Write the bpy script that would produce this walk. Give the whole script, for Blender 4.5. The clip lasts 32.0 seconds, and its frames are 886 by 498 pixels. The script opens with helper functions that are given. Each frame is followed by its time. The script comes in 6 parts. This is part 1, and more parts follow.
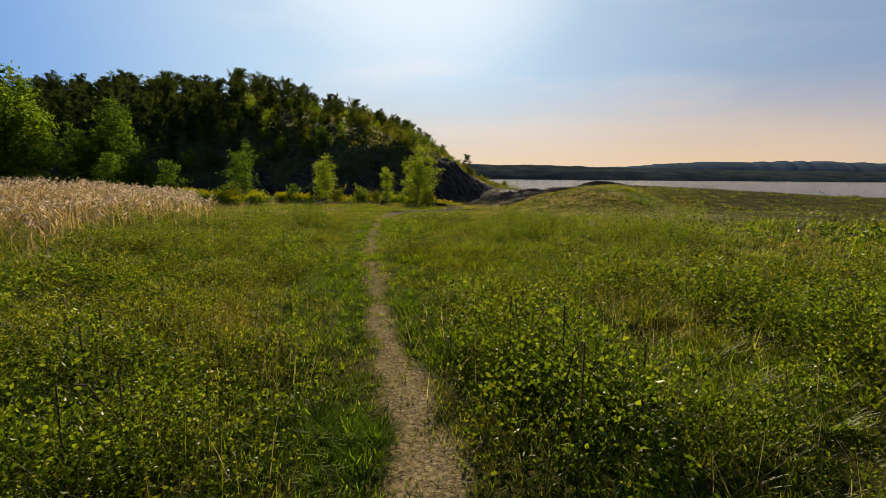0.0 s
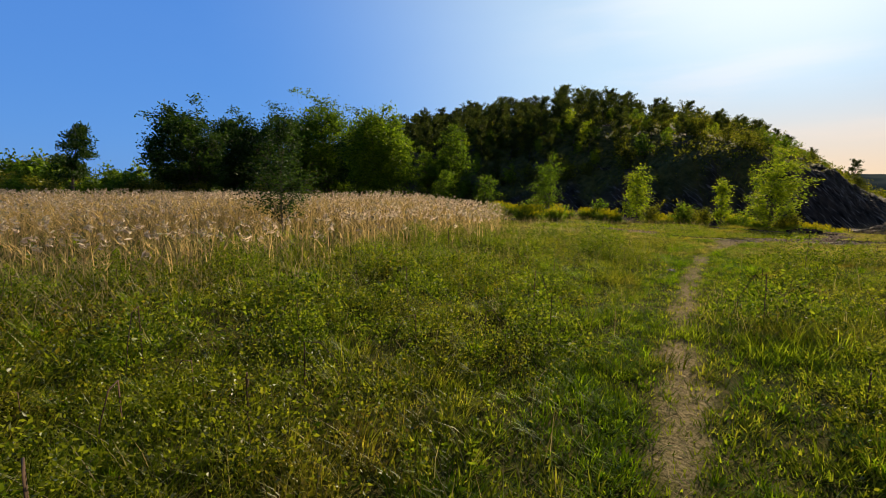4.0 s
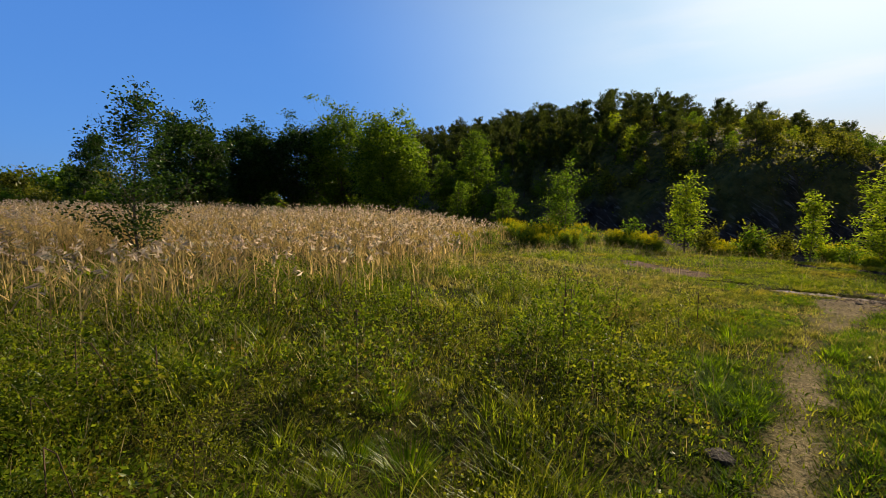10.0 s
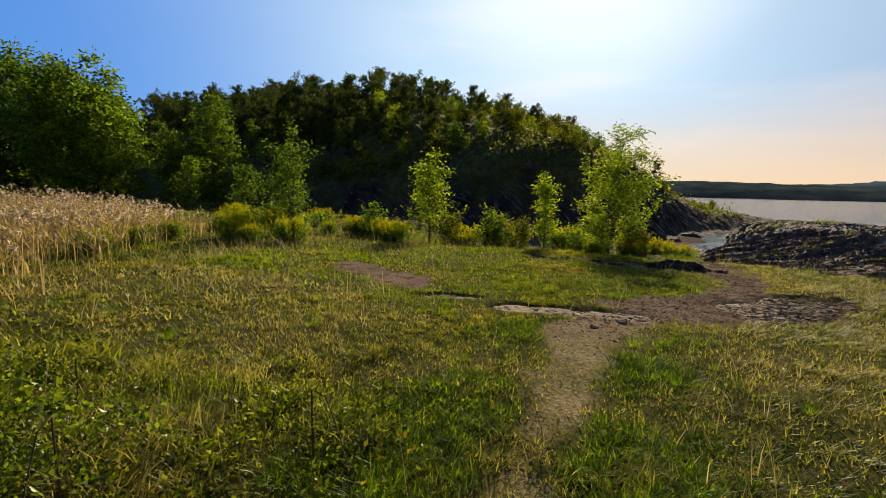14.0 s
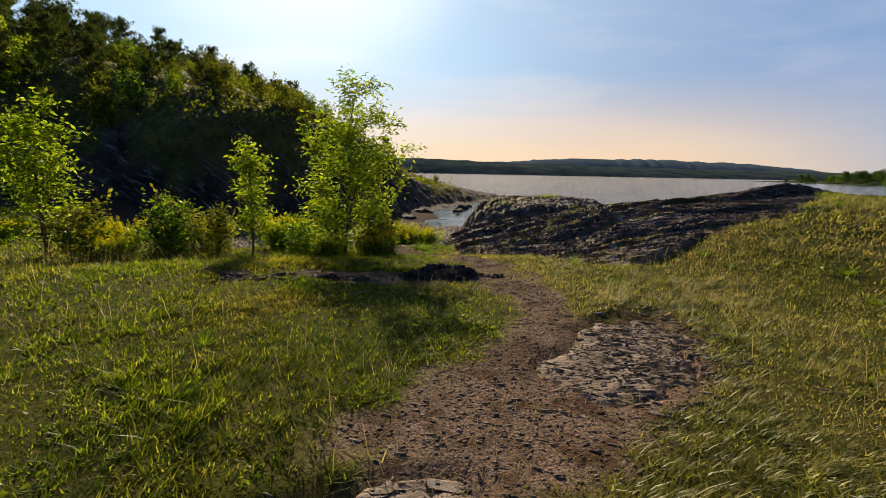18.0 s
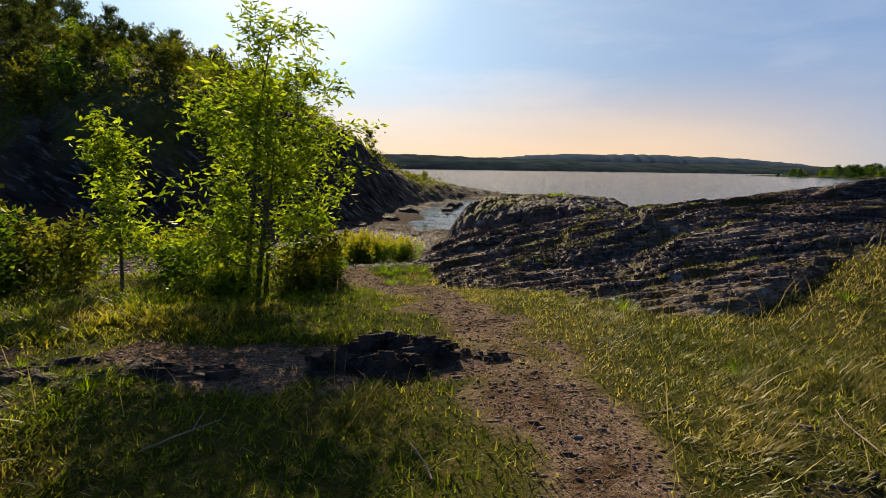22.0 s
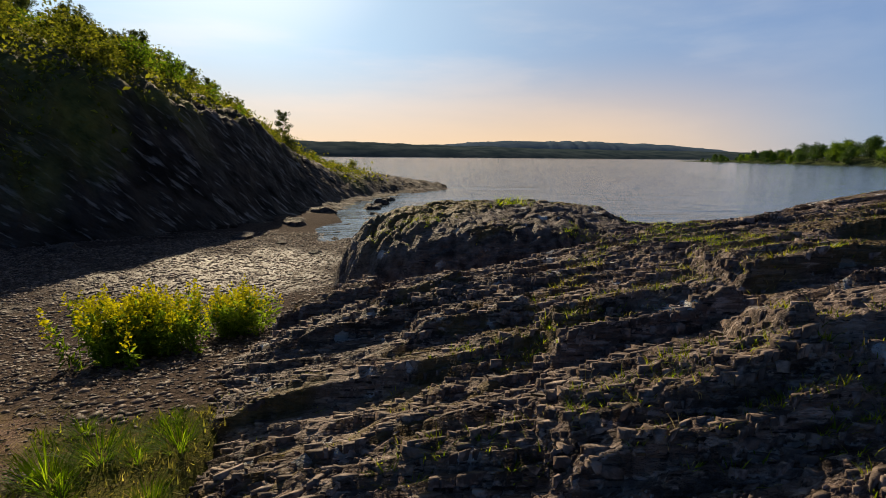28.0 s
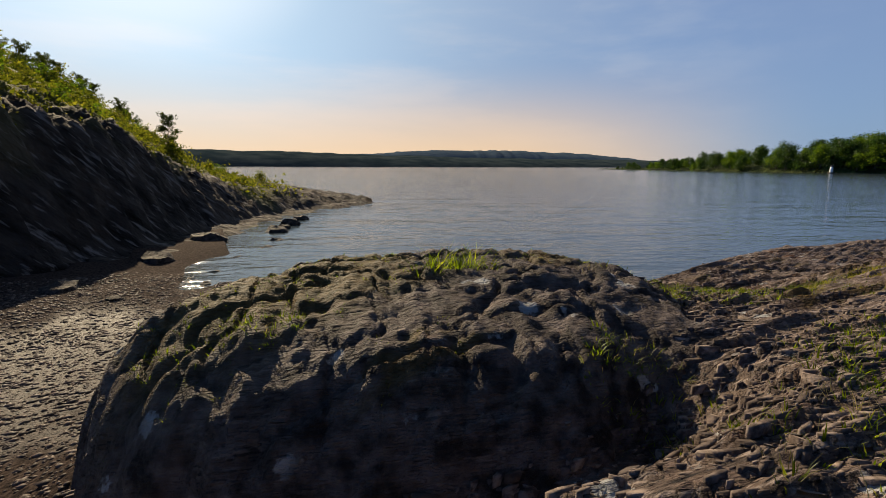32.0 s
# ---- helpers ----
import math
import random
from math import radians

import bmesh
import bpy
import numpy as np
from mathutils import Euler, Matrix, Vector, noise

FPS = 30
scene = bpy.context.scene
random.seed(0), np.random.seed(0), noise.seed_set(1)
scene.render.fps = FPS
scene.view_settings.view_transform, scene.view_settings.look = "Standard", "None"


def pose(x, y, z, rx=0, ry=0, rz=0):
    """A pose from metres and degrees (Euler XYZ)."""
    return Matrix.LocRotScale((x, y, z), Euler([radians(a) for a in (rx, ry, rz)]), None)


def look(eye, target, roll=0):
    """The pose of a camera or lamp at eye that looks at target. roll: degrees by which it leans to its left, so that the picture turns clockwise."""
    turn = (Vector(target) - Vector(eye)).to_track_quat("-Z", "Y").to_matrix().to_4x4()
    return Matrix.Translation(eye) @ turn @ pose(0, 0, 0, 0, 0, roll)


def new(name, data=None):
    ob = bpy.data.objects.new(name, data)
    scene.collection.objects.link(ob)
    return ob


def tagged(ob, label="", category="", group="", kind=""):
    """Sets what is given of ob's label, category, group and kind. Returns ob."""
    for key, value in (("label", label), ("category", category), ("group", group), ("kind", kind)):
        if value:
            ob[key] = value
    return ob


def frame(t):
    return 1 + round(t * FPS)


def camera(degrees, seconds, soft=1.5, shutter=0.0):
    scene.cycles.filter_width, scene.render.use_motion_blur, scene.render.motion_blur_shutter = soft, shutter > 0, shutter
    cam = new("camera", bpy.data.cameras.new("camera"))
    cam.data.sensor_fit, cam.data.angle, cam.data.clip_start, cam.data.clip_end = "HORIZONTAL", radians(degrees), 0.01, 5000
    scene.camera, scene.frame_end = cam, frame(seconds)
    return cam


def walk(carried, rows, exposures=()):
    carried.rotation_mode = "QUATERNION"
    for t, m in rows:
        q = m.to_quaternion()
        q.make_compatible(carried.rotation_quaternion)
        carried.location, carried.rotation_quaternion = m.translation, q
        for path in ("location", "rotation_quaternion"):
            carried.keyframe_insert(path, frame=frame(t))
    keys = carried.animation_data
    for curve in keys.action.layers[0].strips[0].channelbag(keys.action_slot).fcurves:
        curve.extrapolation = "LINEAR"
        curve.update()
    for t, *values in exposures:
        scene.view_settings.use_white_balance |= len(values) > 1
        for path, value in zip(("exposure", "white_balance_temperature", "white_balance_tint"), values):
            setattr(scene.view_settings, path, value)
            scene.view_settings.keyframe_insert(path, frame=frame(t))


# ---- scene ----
# The camera and its walk.
cam = camera(88.1, 32.0, 0.75)
ROWS = [
    (0.0, 0.002, 0.000, 1.568, -0.27, -8.81, -0.46),
    (0.5, -0.032, 0.444, 1.544, 3.63, -8.77, -0.62),
    (1.0, -0.072, 0.900, 1.534, 8.83, -7.95, -0.65),
    (1.5, -0.121, 1.363, 1.552, 14.36, -6.89, -0.66),
    (2.0, -0.212, 1.796, 1.568, 20.69, -6.49, -0.67),
    (2.5, -0.257, 2.233, 1.579, 26.65, -6.55, -0.57),
    (4.5, -0.531, 3.878, 1.540, 41.43, -7.08, -0.39),
    (5.0, -0.631, 4.367, 1.546, 46.28, -6.37, -0.38),
    (5.5, -0.771, 4.882, 1.552, 52.66, -5.86, -0.37),
    (6.0, -0.908, 5.417, 1.548, 58.65, -5.53, -0.38),
    (6.5, -1.029, 5.943, 1.535, 60.68, -4.97, -0.41),
    (7.0, -1.121, 6.469, 1.534, 60.01, -4.47, -0.59),
    (7.5, -1.206, 7.000, 1.542, 57.84, -4.37, -0.53),
    (8.0, -1.311, 7.544, 1.545, 55.20, -4.57, -0.59),
    (8.5, -1.392, 8.105, 1.546, 53.00, -4.19, -0.63),
    (9.0, -1.493, 8.667, 1.545, 50.48, -4.26, -0.68),
    (9.5, -1.597, 9.251, 1.565, 47.93, -4.77, -0.86),
    (10.0, -1.657, 9.814, 1.600, 44.15, -5.69, -0.94),
    (10.5, -1.772, 10.366, 1.606, 39.32, -6.29, -0.97),
    (11.0, -1.820, 10.930, 1.602, 33.57, -6.43, -1.33),
    (11.5, -1.892, 11.497, 1.585, 27.61, -6.70, -1.21),
    (12.0, -1.868, 12.066, 1.556, 23.52, -7.20, -1.36),
    (12.5, -1.842, 12.661, 1.541, 21.41, -7.37, -1.29),
    (13.0, -1.867, 13.281, 1.565, 20.57, -7.64, -1.33),
    (13.5, -1.920, 13.907, 1.584, 19.54, -7.47, -1.37),
    (15.5, -2.074, 16.526, 1.563, 9.64, -7.48, -1.31),
    (16.0, -2.070, 17.042, 1.569, 4.30, -7.86, -1.28),
    (16.5, -2.088, 17.529, 1.569, -1.02, -8.45, -1.10),
    (17.0, -2.032, 18.008, 1.573, -5.69, -8.68, -1.30),
    (17.5, -1.969, 18.460, 1.573, -9.93, -8.78, -1.11),
    (18.0, -1.830, 18.914, 1.572, -13.89, -9.48, -1.16),
    (18.5, -1.659, 19.329, 1.576, -16.04, -9.54, -1.04),
    (19.0, -1.522, 19.734, 1.578, -16.32, -9.97, -0.96),
    (19.5, -1.363, 20.108, 1.575, -16.43, -10.23, -0.98),
    (20.0, -1.256, 20.502, 1.553, -16.37, -10.52, -0.88),
    (20.5, -1.105, 20.891, 1.539, -16.05, -10.67, -0.99),
    (21.0, -0.948, 21.277, 1.533, -15.66, -10.30, -0.99),
    (21.5, -0.812, 21.697, 1.517, -14.93, -10.09, -0.81),
    (22.0, -0.664, 22.115, 1.495, -14.76, -9.94, -0.85),
    (22.5, -0.529, 22.530, 1.476, -14.91, -10.11, -0.73),
    (23.0, -0.360, 22.947, 1.451, -14.09, -10.12, -0.69),
    (23.5, -0.185, 23.337, 1.470, -13.61, -10.18, -0.67),
    (24.0, -0.020, 23.720, 1.471, -13.75, -9.92, -0.66),
    (24.5, 0.191, 24.028, 1.446, -14.14, -9.77, -0.77),
    (25.0, 0.410, 24.353, 1.439, -16.85, -9.92, -0.60),
    (25.5, 0.621, 24.660, 1.473, -20.06, -9.90, -0.33),
    (27.5, 1.395, 26.301, 1.604, -21.49, -11.29, -0.70),
    (28.0, 1.607, 26.699, 1.586, -21.78, -11.39, -0.50),
    (28.5, 1.876, 27.101, 1.548, -22.30, -11.24, -0.50),
    (29.0, 2.152, 27.514, 1.499, -23.16, -11.28, -0.51),
    (29.5, 2.420, 27.977, 1.477, -23.40, -11.85, -0.38),
    (30.0, 2.681, 28.452, 1.512, -23.81, -11.88, -0.38),
    (30.5, 2.851, 28.916, 1.563, -24.34, -11.13, -0.23),
    (31.0, 3.049, 29.330, 1.614, -26.67, -10.47, -0.39),
    (31.5, 3.345, 29.736, 1.653, -28.92, -10.17, -0.28),
    (32.0, 3.479, 30.163, 1.673, -30.42, -10.23, -0.19),
]
EXPOSURES = [(0.0, 0.0), (2.5, 0.06), (5.0, 0.26), (6.0, 0.40), (7.0, 0.50), (8.0, 0.36), (9.0, 0.24), (10.0, 0.16), (12.0, 0.16), (16.0, 0.24), (24.0, 0.32), (28.0, 0.2), (31.0, 0.18), (32.0, 0.12)]
walk(cam, [(t, pose(x, y, z, 90 + pitch, roll, yaw)) for t, x, y, z, yaw, pitch, roll in ROWS], EXPOSURES)

# ---- sky, sun ----
SUN_AZ, SUN_EL = -2.0, 29.0          # degrees clockwise from +y, degrees up


def nodes_of(owner):
    owner.use_nodes = True
    tree = owner.node_tree
    tree.nodes.clear()
    return tree


def node(tree, kind, **values):
    n = tree.nodes.new(kind)
    for key, value in values.items():
        if key in n.inputs:
            n.inputs[key].default_value = value
    return n


world = bpy.data.worlds.new("sky")
scene.world = world
wt = nodes_of(world)
sky = wt.nodes.new("ShaderNodeTexSky")
sky.sky_type, sky.sun_disc = "NISHITA", False
sky.sun_elevation, sky.sun_rotation = radians(SUN_EL), radians(SUN_AZ)
sky.air_density, sky.dust_density, sky.ozone_density = 1.0, 0.5, 3.0


def wmath(op, a, b=None, clamp=False):
    n = wt.nodes.new("ShaderNodeMath")
    n.operation, n.use_clamp = op, clamp
    for socket, value in zip(n.inputs, (a, b)):
        if isinstance(value, bpy.types.NodeSocket):
            wt.links.new(value, socket)
        elif value is not None:
            socket.default_value = value
    return n.outputs[0]


def wrange(value, a, b, c, d, smooth=True):
    n = wt.nodes.new("ShaderNodeMapRange")
    n.interpolation_type = "SMOOTHSTEP" if smooth else "LINEAR"
    for k, v in zip(("From Min", "From Max", "To Min", "To Max"), (a, b, c, d)):
        n.inputs[k].default_value = v
    wt.links.new(value, n.inputs[0])
    return n.outputs[0]


def wvec(op, a, b):
    n = wt.nodes.new("ShaderNodeVectorMath")
    n.operation = op
    for socket, value in zip(n.inputs, (a, b)):
        if isinstance(value, bpy.types.NodeSocket):
            wt.links.new(value, socket)
        else:
            socket.default_value = value
    return n.outputs["Value" if op == "DOT_PRODUCT" else "Vector"]


def wmix(fac, a, b):
    n = wt.nodes.new("ShaderNodeMix")
    n.data_type = "RGBA"
    for socket, value in ((n.inputs[0], fac), (n.inputs[6], a), (n.inputs[7], b)):
        if isinstance(value, bpy.types.NodeSocket):
            wt.links.new(value, socket)
        else:
            socket.default_value = (*value, 1)
    return n.outputs[2]


coord = wt.nodes.new("ShaderNodeTexCoord").outputs["Generated"]
split = wt.nodes.new("ShaderNodeSeparateXYZ")
wt.links.new(coord, split.inputs[0])
# blue air, with a soft roll-off towards the sun
air = wvec("MULTIPLY", sky.outputs[0], (0.052, 0.106, 0.215))
air = wvec("DIVIDE", air, wvec("ADD", wvec("MULTIPLY", air, (0.85, 0.78, 0.70)), (1.0, 1.0, 1.0)))
# milky light round the sun, thin streaked high cloud
az, el = radians(SUN_AZ), radians(SUN_EL)
to_sun = Vector((math.sin(az) * math.cos(el), math.cos(az) * math.cos(el), math.sin(el)))
near_sun = wvec("DOT_PRODUCT", coord, tuple(to_sun))
air = wmix(wrange(near_sun, 0.5, 1.0, 0.0, 0.78), air, (0.62, 0.78, 0.90))
cmap = node(wt, "ShaderNodeMapping")
cmap.inputs["Scale"].default_value = (1.2, 2.4, 8.0)
cmap.inputs["Rotation"].default_value = (0.25, 0.1, 0.5)
wt.links.new(coord, cmap.inputs[0])
cloud = node(wt, "ShaderNodeTexNoise", Scale=1.7, Detail=5.0, Roughness=0.55)
wt.links.new(cmap.outputs[0], cloud.inputs["Vector"])
air = wmix(wmath("MULTIPLY", wrange(cloud.outputs[0], 0.42, 0.72, 0.0, 0.75), wmath("MULTIPLY", wrange(near_sun, 0.3, 0.9, 0.1, 1.0), wrange(split.outputs[0], -0.55, -0.1, 0.05, 1.0))), air, (0.72, 0.79, 0.88))
air = wmix(wrange(split.outputs[0], 0.0, 0.7, 0.0, 0.66), air, (0.255, 0.315, 0.44))
air = wmix(wrange(split.outputs[0], -0.3, -0.85, 0.0, 0.62), air, (0.085, 0.25, 0.70))
# warm band low over the water
low = wrange(split.outputs[2], -0.01, 0.22, 1.0, 0.0)
over_water = wrange(wvec("DOT_PRODUCT", coord, (0.25, 0.968, 0.0)), 0.55, 0.97, 0.0, 0.8)
air = wmix(wmath("MULTIPLY", low, over_water), air, (0.96, 0.63, 0.32))
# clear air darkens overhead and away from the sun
air = wmix(wrange(near_sun, 0.93, 1.0, 0.0, 0.5), air, (1.15, 1.14, 1.12))
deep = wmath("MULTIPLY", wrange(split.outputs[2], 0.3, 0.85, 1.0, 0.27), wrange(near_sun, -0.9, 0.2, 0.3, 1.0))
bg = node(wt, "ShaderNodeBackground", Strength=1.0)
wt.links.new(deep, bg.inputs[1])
wt.links.new(air, bg.inputs[0])
wout = wt.nodes.new("ShaderNodeOutputWorld")
wt.links.new(bg.outputs[0], wout.inputs[0])

sun_data = bpy.data.lights.new("sun", "SUN")
sun_data.energy, sun_data.angle, sun_data.color = 5.7, radians(0.6), (1.0, 0.81, 0.54)
sun = new("sun", sun_data)
sun.matrix_world = look(tuple(to_sun * 200), (0, 0, 0))

# ---- materials ----


def mix_rgb(t, fac, a, b):
    m = t.nodes.new("ShaderNodeMix")
    m.data_type = "RGBA"
    for socket, value in ((m.inputs[0], fac), (m.inputs[6], a), (m.inputs[7], b)):
        if isinstance(value, bpy.types.NodeSocket):
            t.links.new(value, socket)
        else:
            socket.default_value = value if isinstance(value, float) else (*value, 1)
    return m.outputs[2]


def noise_fac(t, scale, lo, hi, detail=4.0, stretch=None, rough=0.55, turn=(0, 0, 0)):
    c = t.nodes.new("ShaderNodeTexCoord")
    vec = c.outputs["Object"]
    if stretch:
        mp = t.nodes.new("ShaderNodeMapping")
        mp.vector_type = "TEXTURE"
        mp.inputs["Scale"].default_value = [1.0 / s for s in stretch]
        mp.inputs["Rotation"].default_value = turn
        t.links.new(vec, mp.inputs[0])
        vec = mp.outputs[0]
    n = node(t, "ShaderNodeTexNoise", Scale=scale, Detail=detail, Roughness=rough)
    t.links.new(vec, n.inputs["Vector"])
    r = t.nodes.new("ShaderNodeMapRange")
    r.inputs["From Min"].default_value, r.inputs["From Max"].default_value = lo, hi
    t.links.new(n.outputs[0], r.inputs[0])
    return r.outputs[0]


def surface(name, make_colour, rough=0.85, bump=None, spec=0.3, turn=(0, 0, 0)):
    """A rough opaque surface. bump: rows of (scale, strength, distance, stretch)."""
    m = bpy.data.materials.new(name)
    t = nodes_of(m)
    p = node(t, "ShaderNodeBsdfPrincipled", Roughness=rough)
    p.inputs["Specular IOR Level"].default_value = spec
    t.links.new(make_colour(t), p.inputs["Base Color"])
    last = None
    for scale, strength, distance, stretch in bump or ():
        b = node(t, "ShaderNodeBump", Strength=strength, Distance=distance)
        t.links.new(noise_fac(t, scale, 0.25, 0.75, 6.0, stretch, turn=turn), b.inputs["Height"])
        if last:
            t.links.new(last, b.inputs["Normal"])
        last = b.outputs[0]
    if last:
        t.links.new(last, p.inputs["Normal"])
    out = t.nodes.new("ShaderNodeOutputMaterial")
    t.links.new(p.outputs[0], out.inputs[0])
    return m


def leafy(name, dark, light, dry=None, dry_amount=0.0, patch=0.35, through_light=0.45, gloss=0.12, rand="island", glow=(1.0, 1.05, 0.45)):
    """Thin leaves or blades: diffuse, light coming through, a little gloss. Varied piece by piece and in patches."""
    m = bpy.data.materials.new(name)
    t = nodes_of(m)
    if rand == "island":
        r = t.nodes.new("ShaderNodeNewGeometry").outputs["Random Per Island"]
    else:
        r = t.nodes.new("ShaderNodeObjectInfo").outputs["Random"]
    colour = mix_rgb(t, r, dark, light)
    if dry:
        keep = t.nodes.new("ShaderNodeMath")
        keep.operation = "MULTIPLY_ADD"
        t.links.new(r, keep.inputs[0])
        keep.inputs[1].default_value = 0.6
        t.links.new(noise_fac(t, patch, 0.62 - 0.35 * dry_amount, 0.95 - 0.35 * dry_amount, 5.0), keep.inputs[2])
        keep2 = t.nodes.new("ShaderNodeMath")
        keep2.operation, keep2.use_clamp = "SUBTRACT", True
        t.links.new(keep.outputs[0], keep2.inputs[0])
        keep2.inputs[1].default_value = 0.45
        colour = mix_rgb(t, keep2.outputs[0], colour, dry)
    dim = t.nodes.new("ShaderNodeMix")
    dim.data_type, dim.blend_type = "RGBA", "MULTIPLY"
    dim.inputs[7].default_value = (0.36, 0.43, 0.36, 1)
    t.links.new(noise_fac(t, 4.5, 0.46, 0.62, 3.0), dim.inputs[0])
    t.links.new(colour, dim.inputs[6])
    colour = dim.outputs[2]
    d = node(t, "ShaderNodeBsdfDiffuse", Roughness=0.6)
    tr = node(t, "ShaderNodeBsdfTranslucent")
    t.links.new(colour, d.inputs[0])
    tint = t.nodes.new("ShaderNodeMix")
    tint.data_type, tint.blend_type = "RGBA", "MULTIPLY"
    tint.inputs[0].default_value = 1.0
    tint.inputs[7].default_value = (glow[0] * 1.6, glow[1] * 1.6, glow[2] * 1.6, 1)
    t.links.new(colour, tint.inputs[6])
    t.links.new(tint.outputs[2], tr.inputs[0])
    m1 = node(t, "ShaderNodeMixShader", Fac=through_light)
    t.links.new(d.outputs[0], m1.inputs[1])
    t.links.new(tr.outputs[0], m1.inputs[2])
    g = node(t, "ShaderNodeBsdfGlossy", Roughness=0.42)
    g.inputs[0].default_value = (0.75, 0.78, 0.7, 1)
    f = node(t, "ShaderNodeFresnel", IOR=1.35)
    sc = t.nodes.new("ShaderNodeMath")
    sc.operation = "MULTIPLY"
    t.links.new(f.outputs[0], sc.inputs[0])
    sc.inputs[1].default_value = gloss * 0.3
    m2 = node(t, "ShaderNodeMixShader")
    t.links.new(sc.outputs[0], m2.inputs[0])
    t.links.new(m1.outputs[0], m2.inputs[1])
    t.links.new(g.outputs[0], m2.inputs[2])
    out = t.nodes.new("ShaderNodeOutputMaterial")
    t.links.new(m2.outputs[0], out.inputs[0])
    return m


def attr(t, name):
    a = t.nodes.new("ShaderNodeAttribute")
    a.attribute_name = name
    return a.outputs["Fac"]


def soil_colour(t):
    turf = mix_rgb(t, noise_fac(t, 1.1, 0.35, 0.65), (0.026, 0.038, 0.005), (0.072, 0.072, 0.013))
    turf = mix_rgb(t, noise_fac(t, 14.0, 0.45, 0.75), turf, (0.10, 0.075, 0.028))
    straw = mix_rgb(t, noise_fac(t, 30.0, 0.35, 0.65, 6.0), (0.14, 0.11, 0.055), (0.42, 0.33, 0.175))
    gravel = mix_rgb(t, noise_fac(t, 55.0, 0.35, 0.65, 3.0), (0.06, 0.040, 0.031), (0.30, 0.205, 0.155))
    gravel = mix_rgb(t, noise_fac(t, 0.7, 0.5, 0.75, 5.0), gravel, (0.10, 0.060, 0.042))
    shingle = mix_rgb(t, noise_fac(t, 18.0, 0.35, 0.65, 5.0), (0.018, 0.0125, 0.010), (0.088, 0.062, 0.050))
    gravel = mix_rgb(t, noise_fac(t, 3.5, 0.5, 0.62, 6.0), gravel, (0.075, 0.042, 0.026))
    c = mix_rgb(t, attr(t, "trail"), turf, straw)
    c = mix_rgb(t, attr(t, "gravel"), c, gravel)
    return mix_rgb(t, attr(t, "shingle"), c, shingle)


STRIKE = (0, 0, radians(-20))
RIBS = (0, radians(50), radians(41))


def rock_colour(t):
    """Layered slate-like rock, with lichen, moss and rusty stains."""
    turn = STRIKE
    c = mix_rgb(t, noise_fac(t, 3.2, 0.4, 0.62, 6.0, (1, 4.0, 4.0), turn=turn), (0.034, 0.023, 0.018), (0.20, 0.138, 0.108))
    c = mix_rgb(t, noise_fac(t, 0.8, 0.45, 0.7), c, (0.27, 0.20, 0.16))
    c = mix_rgb(t, noise_fac(t, 5.0, 0.53, 0.62, 5.0, (0.8, 4.5, 4.5), turn=turn), c, (0.36, 0.285, 0.24))
    c = mix_rgb(t, noise_fac(t, 7.0, 0.54, 0.64, 6.0, (0.4, 6.0, 6.0), turn=turn), c, (0.012, 0.009, 0.008))
    c = mix_rgb(t, noise_fac(t, 1.3, 0.62, 0.74, 5.0), c, (0.13, 0.058, 0.024))
    vor = node(t, "ShaderNodeTexVoronoi", Scale=2.6)
    t.links.new(t.nodes.new("ShaderNodeTexCoord").outputs["Object"], vor.inputs["Vector"])
    blot = t.nodes.new("ShaderNodeMath")
    blot.operation = "MULTIPLY_ADD"
    t.links.new(noise_fac(t, 22.0, 0.3, 0.7, 3.0), blot.inputs[0])
    blot.inputs[1].default_value = 0.13
    t.links.new(vor.outputs["Distance"], blot.inputs[2])
    spots = t.nodes.new("ShaderNodeMapRange")
    for key, value in zip(("From Min", "From Max", "To Min", "To Max"), (0.22, 0.27, 1.0, 0.0)):
        spots.inputs[key].default_value = value
    t.links.new(blot.outputs[0], spots.inputs[0])
    some = t.nodes.new("ShaderNodeMath")
    some.operation = "MULTIPLY"
    t.links.new(spots.outputs[0], some.inputs[0])
    t.links.new(noise_fac(t, 1.6, 0.40, 0.50, 2.0), some.inputs[1])
    black = mix_rgb(t, noise_fac(t, 6.0, 0.4, 0.65, 6.0), (0.022, 0.017, 0.0155), (0.20, 0.16, 0.142))
    c = mix_rgb(t, attr(t, "black"), c, black)
    c = mix_rgb(t, some.outputs[0], c, (0.46, 0.46, 0.45))
    moss = mix_rgb(t, noise_fac(t, 12.0, 0.3, 0.7), (0.06, 0.05, 0.016), (0.19, 0.125, 0.045))
    return mix_rgb(t, attr(t, "moss"), c, moss)


def cliff_colour(t):
    c = mix_rgb(t, noise_fac(t, 0.6, 0.38, 0.62, 7.0, (0.9, 0.9, 3.0), turn=RIBS), (0.014, 0.011, 0.009), (0.062, 0.048, 0.039))
    c = mix_rgb(t, noise_fac(t, 0.35, 0.5, 0.75), c, (0.10, 0.073, 0.053))
    c = mix_rgb(t, noise_fac(t, 2.0, 0.56, 0.66, 5.0, (0.6, 0.6, 3.0), turn=RIBS), c, (0.19, 0.165, 0.15))
    turf = mix_rgb(t, noise_fac(t, 1.5, 0.3, 0.7, 6.0), (0.05, 0.058, 0.014), (0.17, 0.155, 0.04))
    return mix_rgb(t, attr(t, "moss"), c, turf)


